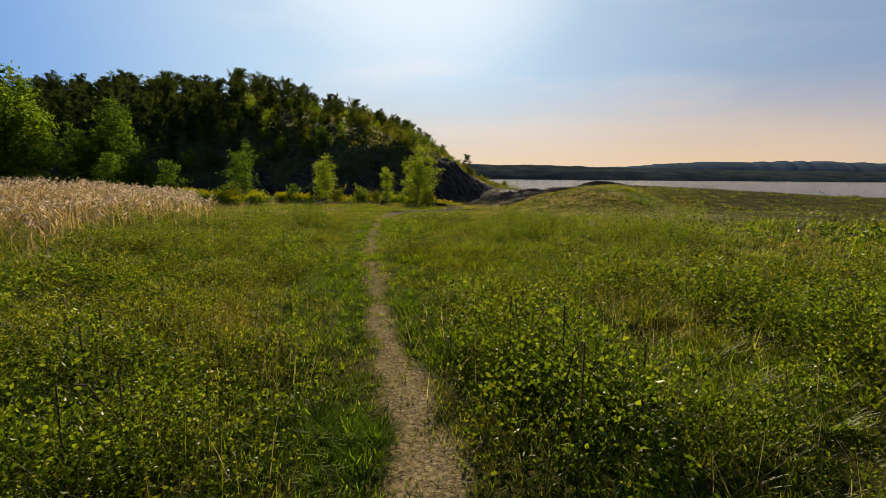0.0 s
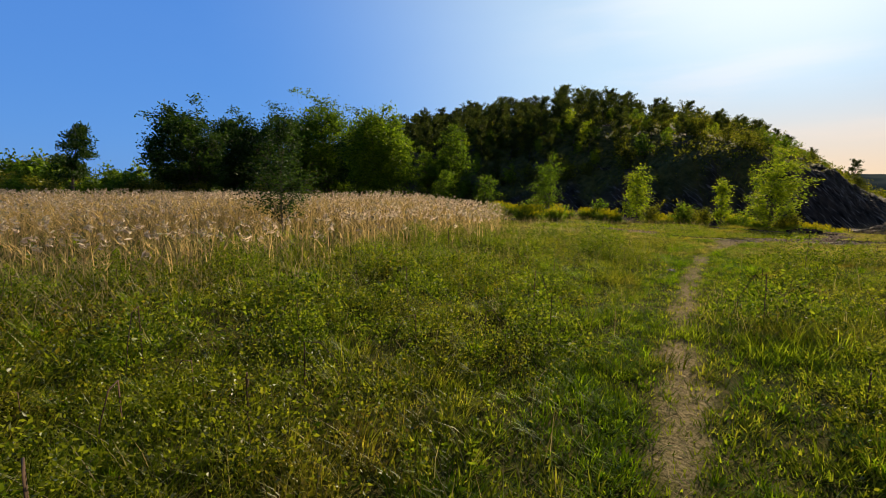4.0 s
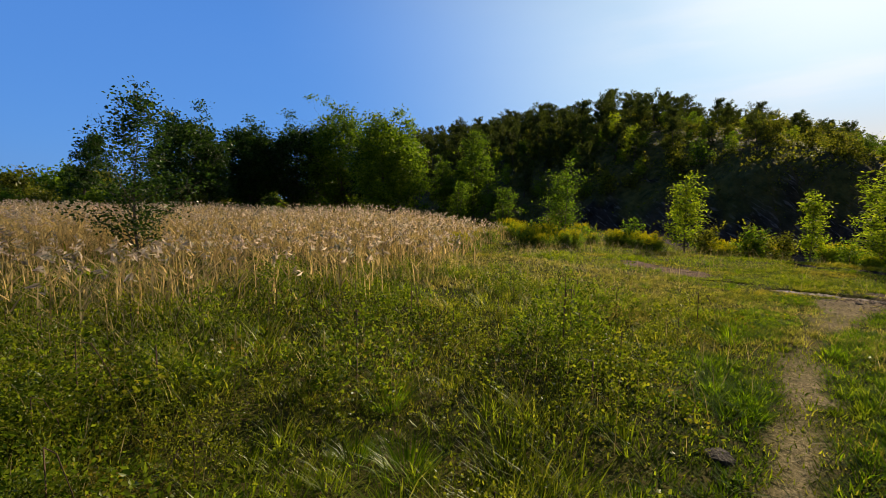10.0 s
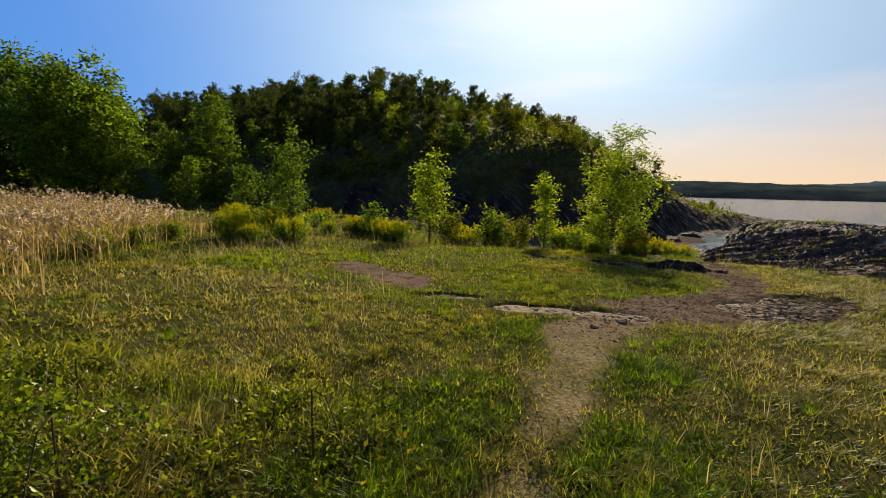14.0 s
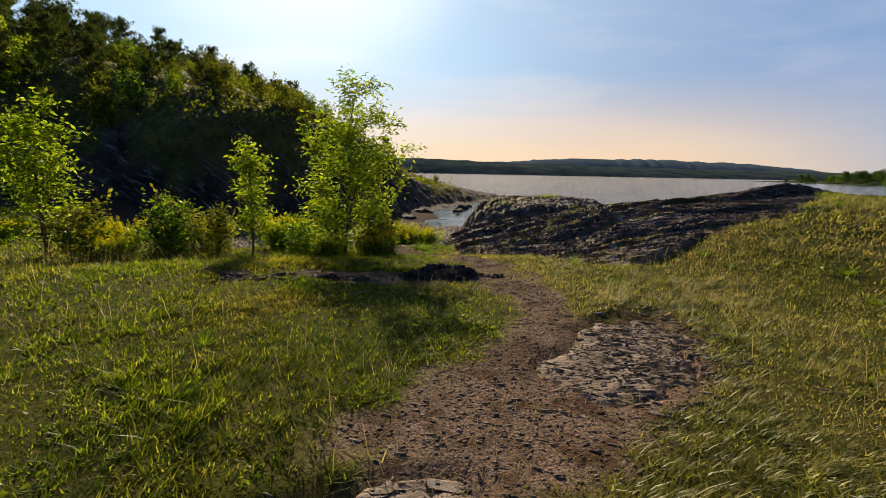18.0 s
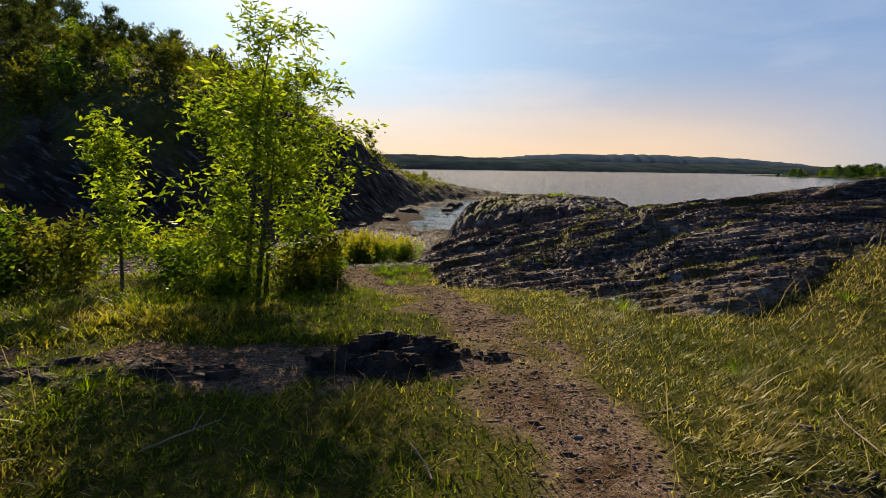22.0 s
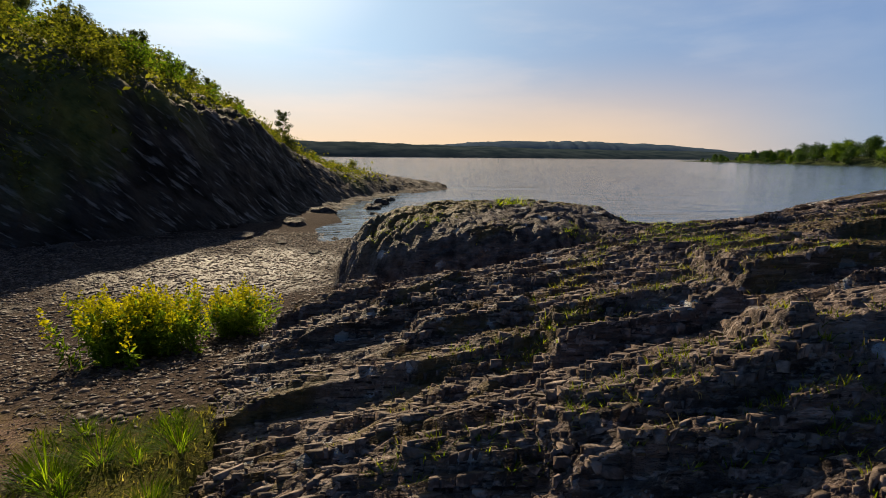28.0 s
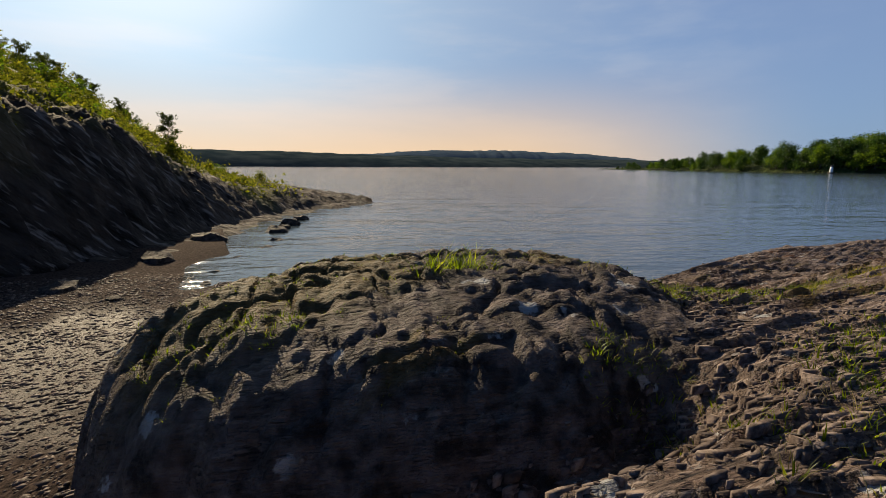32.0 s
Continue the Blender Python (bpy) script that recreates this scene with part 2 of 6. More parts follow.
MAT_SOIL = surface("soil_turf", soil_colour, 0.95, ((28.0, 0.6, 0.03, None), (120.0, 0.5, 0.01, None)), 0.06)
wet_tree = MAT_SOIL.node_tree
wet_shader = next(n for n in wet_tree.nodes if n.type == "BSDF_PRINCIPLED")
for key, dry_value, wet_value in (("Roughness", 0.95, 0.5), ("Specular IOR Level", 0.04, 0.14)):
    ramp = node(wet_tree, "ShaderNodeMapRange")
    ramp.inputs["To Min"].default_value, ramp.inputs["To Max"].default_value = dry_value, wet_value
    wet_tree.links.new(attr(wet_tree, "wet"), ramp.inputs[0])
    wet_tree.links.new(ramp.outputs[0], wet_shader.inputs[key])
MAT_ROCK = surface("layered_rock", rock_colour, 0.68, ((5.0, 1.0, 0.05, (0.35, 4.0, 4.0)), (16.0, 1.0, 0.025, (0.3, 3.0, 3.0)), (70.0, 0.6, 0.006, None)), 0.22, STRIKE)
MAT_SLAB = surface("worn_slate", lambda t: mix_rgb(t, attr(t, "moss"), mix_rgb(t, noise_fac(t, 3.0, 0.45, 0.7), mix_rgb(t, noise_fac(t, 9.0, 0.3, 0.7, 6.0, (1, 3, 3)), (0.07, 0.05, 0.04), (0.28, 0.205, 0.16)), (0.34, 0.255, 0.205)), (0.13, 0.105, 0.04)), 0.75, ((9.0, 0.7, 0.02, (0.6, 3, 3)), (60.0, 0.5, 0.006, None)), 0.25, STRIKE)
MAT_STONE = surface("dark_stone", lambda t: mix_rgb(t, noise_fac(t, 4.0, 0.35, 0.65, 6.0), (0.02, 0.015, 0.013), (0.11, 0.085, 0.07)), 0.75, ((6.0, 0.8, 0.05, None), (40.0, 0.6, 0.01, None)), 0.2)
MAT_CLIFF = surface("cliff_rock", cliff_colour, 0.8, ((0.5, 0.8, 0.35, (0.8, 0.8, 2.0)), (3.0, 0.9, 0.12, (0.9, 0.9, 1.4))), 0.12, RIBS)
MAT_PLATE = surface("slate_plate", lambda t: mix_rgb(t, t.nodes.new("ShaderNodeObjectInfo").outputs["Random"], mix_rgb(t, noise_fac(t, 9.0, 0.3, 0.7), (0.09, 0.075, 0.07), (0.2, 0.17, 0.155)), mix_rgb(t, noise_fac(t, 12.0, 0.35, 0.65), (0.17, 0.14, 0.125), (0.34, 0.295, 0.26))), 0.75, ((40.0, 0.6, 0.008, None),))
MAT_PEBBLE = surface("pebble", lambda t: mix_rgb(t, t.nodes.new("ShaderNodeNewGeometry").outputs["Random Per Island"], (0.026, 0.018, 0.015), (0.16, 0.112, 0.088)), 0.62, ((60.0, 0.4, 0.004, None),), 0.2)
MAT_BARK = surface("bark", lambda t: mix_rgb(t, noise_fac(t, 14.0, 0.3, 0.7, 5.0, (3, 3, 0.6)), (0.05, 0.038, 0.028), (0.17, 0.14, 0.11)), 0.9, ((25.0, 0.8, 0.01, (3, 3, 0.6)),))
MAT_TWIG = surface("dry_twig", lambda t: mix_rgb(t, noise_fac(t, 9.0, 0.3, 0.7), (0.20, 0.14, 0.09), (0.36, 0.28, 0.19)), 0.85)
MAT_CANE = surface("bramble_cane", lambda t: mix_rgb(t, noise_fac(t, 9.0, 0.3, 0.7), (0.06, 0.035, 0.02), (0.14, 0.085, 0.05)), 0.9)
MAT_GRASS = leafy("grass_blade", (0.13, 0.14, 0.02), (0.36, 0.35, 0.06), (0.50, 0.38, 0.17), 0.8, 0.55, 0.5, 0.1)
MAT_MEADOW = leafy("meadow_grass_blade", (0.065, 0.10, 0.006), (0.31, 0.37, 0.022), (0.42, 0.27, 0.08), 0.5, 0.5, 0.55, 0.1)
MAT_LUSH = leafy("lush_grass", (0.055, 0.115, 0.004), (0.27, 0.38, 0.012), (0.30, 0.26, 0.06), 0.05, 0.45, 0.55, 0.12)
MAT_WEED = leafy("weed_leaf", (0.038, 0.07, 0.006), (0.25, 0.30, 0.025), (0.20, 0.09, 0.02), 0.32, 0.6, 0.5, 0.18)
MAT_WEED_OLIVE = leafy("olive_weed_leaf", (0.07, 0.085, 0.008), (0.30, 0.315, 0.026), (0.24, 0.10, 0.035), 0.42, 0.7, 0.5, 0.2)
MAT_STRAW = leafy("dry_grass", (0.22, 0.18, 0.075), (0.48, 0.40, 0.19), None, 0, 0.4, 0.4, 0.1, glow=(1.0, 0.95, 0.7))
MAT_TRODDEN = leafy("trodden_straw", (0.20, 0.15, 0.065), (0.50, 0.39, 0.18), None, 0, 0.4, 0.15, 0.02, glow=(1.0, 0.92, 0.7))
MAT_REED = leafy("reed_straw", (0.34, 0.25, 0.105), (0.70, 0.54, 0.26), (0.18, 0.17, 0.035), 0.2, 0.3, 0.45, 0.1, glow=(1.0, 0.92, 0.75))
MAT_PLUME = leafy("reed_plume", (0.36, 0.28, 0.20), (0.70, 0.60, 0.48), None, 0, 0.4, 0.5, 0.05, glow=(1.0, 0.95, 0.88))
MAT_YELLOW = leafy("goldenrod_flower", (0.34, 0.32, 0.010), (0.62, 0.55, 0.02), None, 0, 0.4, 0.4, 0.05, glow=(1.0, 0.98, 0.4))
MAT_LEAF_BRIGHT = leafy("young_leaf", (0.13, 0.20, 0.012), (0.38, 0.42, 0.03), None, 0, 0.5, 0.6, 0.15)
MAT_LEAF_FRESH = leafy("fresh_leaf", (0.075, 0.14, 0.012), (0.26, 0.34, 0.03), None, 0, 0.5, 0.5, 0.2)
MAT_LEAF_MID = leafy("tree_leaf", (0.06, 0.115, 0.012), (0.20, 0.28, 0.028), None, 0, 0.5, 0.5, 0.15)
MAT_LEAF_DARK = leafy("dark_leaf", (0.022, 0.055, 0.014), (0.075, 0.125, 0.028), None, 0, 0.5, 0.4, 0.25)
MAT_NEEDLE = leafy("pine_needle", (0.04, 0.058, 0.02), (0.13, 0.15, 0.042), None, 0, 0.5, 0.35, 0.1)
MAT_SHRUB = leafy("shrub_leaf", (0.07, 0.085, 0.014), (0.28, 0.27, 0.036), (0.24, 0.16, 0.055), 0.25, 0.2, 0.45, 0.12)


def water_material():
    m = bpy.data.materials.new("sea_water")
    t = nodes_of(m)
    p = node(t, "ShaderNodeBsdfPrincipled", Roughness=0.09, IOR=1.33)
    p.inputs["Base Color"].default_value = (0.05, 0.07, 0.085, 1)
    last = None
    for scale, strength, distance, stretch in ((0.22, 0.16, 0.8, (0.5, 1.6, 1)), (1.6, 0.2, 0.12, (0.6, 1.8, 1)), (7.0, 0.16, 0.02, (0.8, 1.6, 1))):
        b = node(t, "ShaderNodeBump", Strength=strength, Distance=distance)
        t.links.new(noise_fac(t, scale, 0.2, 0.8, 4.0, stretch, turn=(0, 0, radians(-20))), b.inputs["Height"])
        if last:
            t.links.new(last, b.inputs["Normal"])
        last = b.outputs[0]
    t.links.new(last, p.inputs["Normal"])
    out = t.nodes.new("ShaderNodeOutputMaterial")
    t.links.new(p.outputs[0], out.inputs[0])
    return m


MAT_WATER = water_material()
# Blue-grey haze of distance is mixed into both base colours.
MAT_FAR = surface("far_shore_haze_tint", lambda t: mix_rgb(t, noise_fac(t, 0.012, 0.35, 0.65, 8.0, (1, 1, 3)), (0.022, 0.036, 0.043), (0.055, 0.072, 0.074)), 1.0, None, 0.0)
MAT_FARTHEST = surface("far_hills_haze_tint", lambda t: mix_rgb(t, noise_fac(t, 0.008, 0.35, 0.65, 6.0), (0.055, 0.085, 0.12), (0.085, 0.115, 0.145)), 1.0, None, 0.0)
MAT_ROOF = surface("grey_roofing", lambda t: mix_rgb(t, noise_fac(t, 1.5, 0.3, 0.7), (0.06, 0.066, 0.08), (0.10, 0.105, 0.12)), 1.0, None, 0.0)
MAT_WALL = surface("red_brown_boards", lambda t: mix_rgb(t, noise_fac(t, 2.0, 0.3, 0.7, 4.0, (6, 6, 0.4)), (0.16, 0.085, 0.06), (0.24, 0.14, 0.10)), 0.85)
MAT_WHITE = surface("white_paint", lambda t: mix_rgb(t, noise_fac(t, 3.0, 0.3, 0.7), (0.7, 0.7, 0.68), (0.82, 0.82, 0.8)), 0.6)

# ---- mesh helpers ----


def mesh_np(name, verts, quads=None, tris=None, material=None, smooth=False, attrs=None):
    """A mesh from arrays of points, quads and triangles."""
    me = bpy.data.meshes.new(name)
    verts = np.asarray(verts, dtype=np.float32)
    nq = 0 if quads is None else len(quads)
    nt = 0 if tris is None else len(tris)
    me.vertices.add(len(verts))
    me.vertices.foreach_set("co", verts.ravel())
    loops = np.concatenate([np.asarray(a, dtype=np.int32).ravel() for a in (quads, tris) if a is not None and len(a)])
    me.loops.add(len(loops))
    me.loops.foreach_set("vertex_index", loops)
    me.polygons.add(nq + nt)
    starts = np.concatenate([np.arange(nq) * 4, nq * 4 + np.arange(nt) * 3]).astype(np.int32)
    me.polygons.foreach_set("loop_start", starts)
    if smooth:
        me.polygons.foreach_set("use_smooth", np.ones(nq + nt, dtype=bool))
    me.update(calc_edges=True)
    for key, values in (attrs or {}).items():
        a = me.attributes.new(key, "FLOAT", "POINT")
        a.data.foreach_set("value", np.asarray(values, dtype=np.float32).ravel())
    if material:
        me.materials.append(material)
    return me


def empty(name, m):
    ob = new(name)
    ob.empty_display_size = 0.2
    ob.matrix_world = m
    return ob


def part_of(name, me, parent, label=""):
    ob = new(name, me)
    ob.parent = parent
    return tagged(ob, label)


def grid_mesh(name, xs, ys, height, material, masks=None, keep=None, smooth=True):
    gx, gy = np.meshgrid(xs, ys)
    gz = height(gx, gy)
    n, m = len(ys), len(xs)
    i = (np.arange(n - 1)[:, None] * m + np.arange(m - 1)[None, :]).ravel()
    quads = np.stack([i, i + 1, i + m + 1, i + m], 1)
    if keep is not None:
        ok = keep(gx, gy, gz).ravel()
        quads = quads[ok[quads].any(1)]
    attrs = {k: f(gx, gy) for k, f in (masks or {}).items()}
    verts = np.stack([gx, gy, gz], -1).reshape(-1, 3)
    if keep is not None:
        used = np.unique(quads)
        back = np.zeros(len(verts), dtype=np.int64)
        back[used] = np.arange(len(used))
        verts, quads = verts[used], back[quads]
        attrs = {k: v.ravel()[used] for k, v in attrs.items()}
    return mesh_np(name, verts, quads, None, material, smooth, attrs)


RNG = np.random.default_rng(7)
LATTICE = RNG.random((256, 256))


def vnoise(x, y, seed=0):
    x, y = x + seed * 17.31, y + seed * 9.77
    xi, yi = np.floor(x).astype(np.int64), np.floor(y).astype(np.int64)
    fx, fy = x - xi, y - yi
    fx, fy = fx * fx * (3 - 2 * fx), fy * fy * (3 - 2 * fy)
    a, b = LATTICE[xi % 256, yi % 256], LATTICE[(xi + 1) % 256, yi % 256]
    c, d = LATTICE[xi % 256, (yi + 1) % 256], LATTICE[(xi + 1) % 256, (yi + 1) % 256]
    return (a * (1 - fx) + b * fx) * (1 - fy) + (c * (1 - fx) + d * fx) * fy


def fbm(x, y, octaves=4, seed=0):
    total, amp, norm = 0.0, 1.0, 0.0
    for o in range(octaves):
        total = total + amp * vnoise(x * 2 ** o, y * 2 ** o, seed + o * 3)
        norm += amp
        amp *= 0.5
    return total / norm - 0.5


def step01(a, b, v):
    t = np.clip((v - a) / (b - a), 0, 1)
    return t * t * (3 - 2 * t)


def seg_dist(x, y, pts):
    """Distance to a polyline, and the side (positive to the left of its run)."""
    best, side = np.full(np.shape(x), 1e9), np.zeros(np.shape(x))
    for (ax, ay), (bx, by) in zip(pts[:-1], pts[1:]):
        dx, dy = bx - ax, by - ay
        t = np.clip(((x - ax) * dx + (y - ay) * dy) / (dx * dx + dy * dy), 0, 1)
        d = np.hypot(x - ax - t * dx, y - ay - t * dy)
        s = np.sign(dx * (y - ay) - dy * (x - ax))
        side = np.where(d < best - 1e-9, s, side)
        best = np.minimum(best, d)
    return best, side


# ---- the lie of the land ----
SEA = -1.3
TRAIL = [(0.3, -6), (0.1, -1), (0.0, 1.2), (-0.16, 2.9), (-0.57, 4.57), (-1.2, 8), (-1.8, 12), (-2.3, 16.9), (-1.8, 20.3), (-0.9, 21.7), (0.4, 23.1), (0.75, 24.4), (0.68, 25.4), (0.7, 27.4), (-0.1, 30.1), (0.0, 32.5)]
TRAIL_X, TRAIL_Y = [p[0] for p in TRAIL], [p[1] for p in TRAIL]
FOOT = [(-140, 80), (-90, 62), (-45, 50), (-20, 43.5), (-8, 43.2), (-3, 44.2), (0.2, 46.2), (2.8, 49.5), (5.8, 55), (10.5, 61.5), (17.2, 66.2)]
CREST = [(3.6, 29.3), (5.6, 28.2), (7.4, 27.0), (10.6, 30.2), (19, 30.5), (28, 30), (45, 27), (80, 15)]


def crest_height(x):
    return np.interp(x, [3.6, 5.6, 7.4, 10.6, 19, 28, 45, 80], [0.35, 0.85, 1.12, 1.42, 1.0, 0.55, 0.3, 0.1])


def shore_y(x):
    return np.interp(x, [4.2, 5.5, 7, 10, 14, 20, 30, 60, 120], [47.5, 42.5, 37.5, 36.0, 37.0, 38.0, 37.0, 30.0, 5.0])


def hill_z(x, y):
    d, s = seg_dist(x, y, FOOT)
    inside = s > 0
    top = np.interp(x, [-140, -90, -45, -25, -12, -5, -2, 0.6, 3.5, 6, 8, 13, 17.2], [16, 16, 15, 13.6, 11.2, 9.8, 8.2, 6.2, 3.9, 2.3, 1.7, 1.0, 0.1])
    cliff = np.interp(x, [-30, -16, -8, -2, 1.5, 4, 6, 11, 17], [0.5, 1.8, 4.0, 4.2, 3.5, 2.0, 1.3, 0.7, 0.1])
    rise = cliff * step01(0.0, 2.7, d) + (top - cliff) * (1 - np.exp(-np.clip(d - 1.5, 0, None) / 12.5)) / (1 - np.exp(-2.4))
    rise = rise * (1 + 0.25 * fbm(x / 6, y / 6, 4, 5)) + 0.5 * step01(0, 4, d) * fbm(x / 2.2, y / 2.2, 4, 8) * np.minimum(1, top / 4)
    u, v = x * 0.8 + y * 0.6, -x * 0.6 + y * 0.8
    rib = (u * 0.8 + 1.6 * fbm(x / 4, y / 4, 3, 3)) % 1.0 + 0.5 * ((u * 2.1 + 1.2 * fbm(x / 1.5, y / 1.5, 3, 4)) % 1.0)
    rise = rise + (0.8 * np.abs(fbm(x / 1.7, y / 1.7, 4, 15)) + 0.5 * np.abs(fbm(x / 0.5, y / 0.5, 3, 16))) * step01(0, 0.6, d) * (1 - step01(6.0, 12.0, d)) + 0.45 * rib * step01(0.0, 1.0, d) * (1 - step01(5.0, 12.0, d)) * np.minimum(1, cliff / 2)
    shelf = -1.14 - 0.13 * d + 0.5 * fbm(x / 1.5, y / 1.5, 4, 9)
    return np.where(inside, -1.15 + rise, np.where((d < 3.5) & (x > 1.0), shelf, -2.6))


def ground_z(x, y):
    z = 0.10 * fbm(x / 7, y / 7, 3, 1) + 0.05 * fbm(x / 1.6, y / 1.6, 3, 2)
    # tussocky ground on both sides of the trail
    off = np.abs(x - np.interp(y, TRAIL_Y, TRAIL_X))
    z = z + 0.17 * np.clip(fbm(x / 0.95, y / 0.95, 2, 6), -0.3, 0.4) * step01(0.35, 1.0, off) * (1 - 0.6 * step01(16.0, 19.0, y)) * (1 - step01(24.0, 26.0, y))
    # the ridge to the east, grass on its south flank
    d, s = seg_dist(x, y, CREST)
    flank = np.where(s > 0, 1 - step01(0.3, 7.0, d), 1 - step01(0.2, 7.5, d))
    ends = step01(2.2, 5.5, x)
    z = z + crest_height(x) * flank * ends
    # the beach behind the trees
    bx = step01(-13.0, -6.0, x)
    beach = -0.3 * step01(26.6, 29.4, y) - 0.55 * step01(29.6, 34.0, y) - 0.034 * np.clip(y - 33, 0, 20) - 0.11 * np.exp(-((x - np.interp(y, [36, 38.5, 41.5, 46], [1.6, 1.6, 3.2, 5.5])) / 1.3) ** 2) * step01(35.5, 39.0, y)
    z = z + beach * bx * (1 - step01(1.5, 4.5, x) * (1 - step01(34.0, 36.0, y)))
    # sea bed
    sy = shore_y(x)
    z = np.where(x > 3.0, z - 2.6 * step01(-4.0, 9.0, y - sy) * step01(3.4, 5.6, x), z)
    far_sea = step01(0, 40, y - np.interp(x, [17, 40, 400, 3000], [62, 34, -300, -3000]))
    z = np.where(x > 17, z - 3.0 * far_sea, z)
    # narrow beach along the foot of the cliff
    strip = (y > 38) & (x > -4) & (x < 16) & (y < 75)
    if np.any(strip):
        d, s = seg_dist(x[strip], y[strip], FOOT)
        z[strip] = np.where(s < 0, np.maximum(z[strip], -1.12 - 0.05 * d + 0.1 * fbm(x[strip] / 0.9, y[strip] / 0.9, 3, 12) - 0.6 * step01(3.0, 5.5, d)), z[strip])
    # behind the hill's far side the land goes under the sea too
    z = z - 3.0 * step01(100, 160, y) * step01(-220, -120, x)
    return z


def ground_surface(x, y):
    """The sheet itself: sunk a little where bare rock lies over it."""
    return ground_z(x, y) - (0.5 + 0.6 * step01(31.0, 33.0, y)) * step01(0.1, 0.5, rock_inside(x, y)) - 0.1 * step01(0.3, 0.8, slab_core(x, y))


def trail_mask(x, y):
    d, _ = seg_dist(x, y, TRAIL)
    w = np.interp(y, [0, 6, 14, 18, 20, 21.5, 24, 27, 31, 33], [0.17, 0.14, 0.15, 0.24, 0.46, 0.56, 0.42, 0.36, 0.45, 1.2])
    faint = np.interp(y, [5, 8, 13, 15.5, 19], [1.0, 0.95, 0.85, 0.6, 1.0])
    return (1 - step01(0.45, 1.3, d / w + 2.6 * fbm(x * 1.9, y * 1.9, 4, 21))) * np.clip(faint + 1.6 * fbm(x / 0.8, y / 0.8, 3, 23) * (faint < 0.99), 0, 1)


def slab_mask(x, y):
    """The worn slate floor across the trail."""
    u, v = (x - 0.1) * 0.82 + (y - 22.0) * 0.57, -(x - 0.1) * 0.57 + (y - 22.0) * 0.82
    d = np.hypot(u / 2.6, v / 0.85) + 0.5 * fbm(x * 1.1, y * 1.1, 3, 31)
    d2 = np.hypot(((x + 5.8) * 0.83 - (y - 22.3) * 0.55) / 2.2, ((x + 5.8) * 0.55 + (y - 22.3) * 0.83) / 0.55) + 1.5 * fbm(x * 1.4, y * 1.4, 4, 33)
    return np.maximum.reduce([1 - step01(0.7, 1.05, d), 1 - step01(0.7, 1.05, d2)])


def gravel_mask(x, y):
    bare = np.hypot((x + 1.25 + 0.25 * (y - 25.7)) / 1.9, (y - 25.65 + 0.2 * (x + 1.25)) / 0.5) + 2.4 * fbm(x / 0.5, y / 0.5, 4, 37)
    return np.maximum.reduce([slab_mask(x, y), trail_mask(x, y) * step01(18.5, 21.5, y), 1 - step01(0.7, 1.0, bare)])


def shingle_mask(x, y):
    m = step01(-0.25, 0.25, y - np.interp(x, [-20, -9, -5, -2.2, -0.7, 0.4, 1.2, 2.4], [39.5, 35.5, 32.6, 31.4, 31.0, 30.3, 30.6, 32.0]) + 0.9 * fbm(x / 1.5, y / 1.5, 3, 41))
    return m * step01(-24.0, -16.0, x)


def wet_mask(x, y):
    """Shingle still wet from the tide, towards the inlet."""
    pool = np.hypot((x - 0.8) / 3.2, (y - 38.0) / 3.4) + 1.6 * fbm(x / 1.1, y / 1.1, 4, 43)
    return shingle_mask(x, y) * (1 - step01(0.6, 1.1, pool))


OUT_EDGE = [(5.4, 60), (4.7, 40), (3.8, 37.2), (2.85, 34.6), (2.0, 33.3), (1.0, 31.6), (0.85, 29.6), (0.95, 28.3), (2.2, 26.6), (3.4, 25.5), (5.2, 25.6), (7.0, 25.4), (9.5, 27.2), (13, 28.6), (20, 29.2), (30, 29)]


def rock_inside(x, y):
    d, s = seg_dist(x, y, OUT_EDGE)
    return d * s + 0.7 * fbm(x / 1.3, y / 1.3, 3, 51)


def knob_dist(x, y):
    u, v = (x - 4.65) * 0.86 - (y - 33.15) * 0.51, (x - 4.65) * 0.51 + (y - 33.15) * 0.86
    return np.hypot((u - 0.45 * np.maximum(v, 0)) / 2.15, np.where(v < 0, v / 1.15, v / 2.3)) + 0.18 * fbm(x / 0.8, y / 0.8, 4, 57) + 0.09 * fbm(x / 0.2, y / 0.2, 3, 58), v


def knob_shape(x, y):
    """Height share of the dark boulder-like knoll at the end of the rocks."""
    d, v = knob_dist(x, y)
    front = 1 - np.clip((d - 0.3) / 0.72, 0, 1) ** 1.5
    back = 1 - np.clip((d - 0.45) / 0.6, 0, 1) ** 3
    return front + (back - front) * step01(-0.45, 0.25, v)


def pick(i, j, seed):
    return LATTICE[(i * 7 + seed * 11) % 256, (j * 13 + seed * 5) % 256]


def broken_beds(x, y, bed, length, amp, seed):
    """Beds of rock broken into blocks: fronts to the south, backs dipping north, open joints."""
    u, v = x * 0.94 - y * 0.34, x * 0.34 + y * 0.94
    w = (v + bed * 1.5 * fbm(x / (bed * 4), y / (bed * 3), 3, seed)) / bed
    i = np.floor(w).astype(np.int64)
    wide = length * (0.55 + 0.9 * pick(i, i * 0 + 3, seed))
    s = (u + bed * 0.8 * fbm(x / bed, y / bed, 2, seed + 4)) / wide + 9 * pick(i, i * 0 + 17, seed)
    j = np.floor(s).astype(np.int64)
    edge = np.minimum(s - j, 1 - s + j) * wide
    return amp * (pick(i, j, seed + 2) + 0.55 * (1 - (w - i))) - 0.5 * amp * (1 - step01(0.0, 0.14 * bed + 0.012, edge))


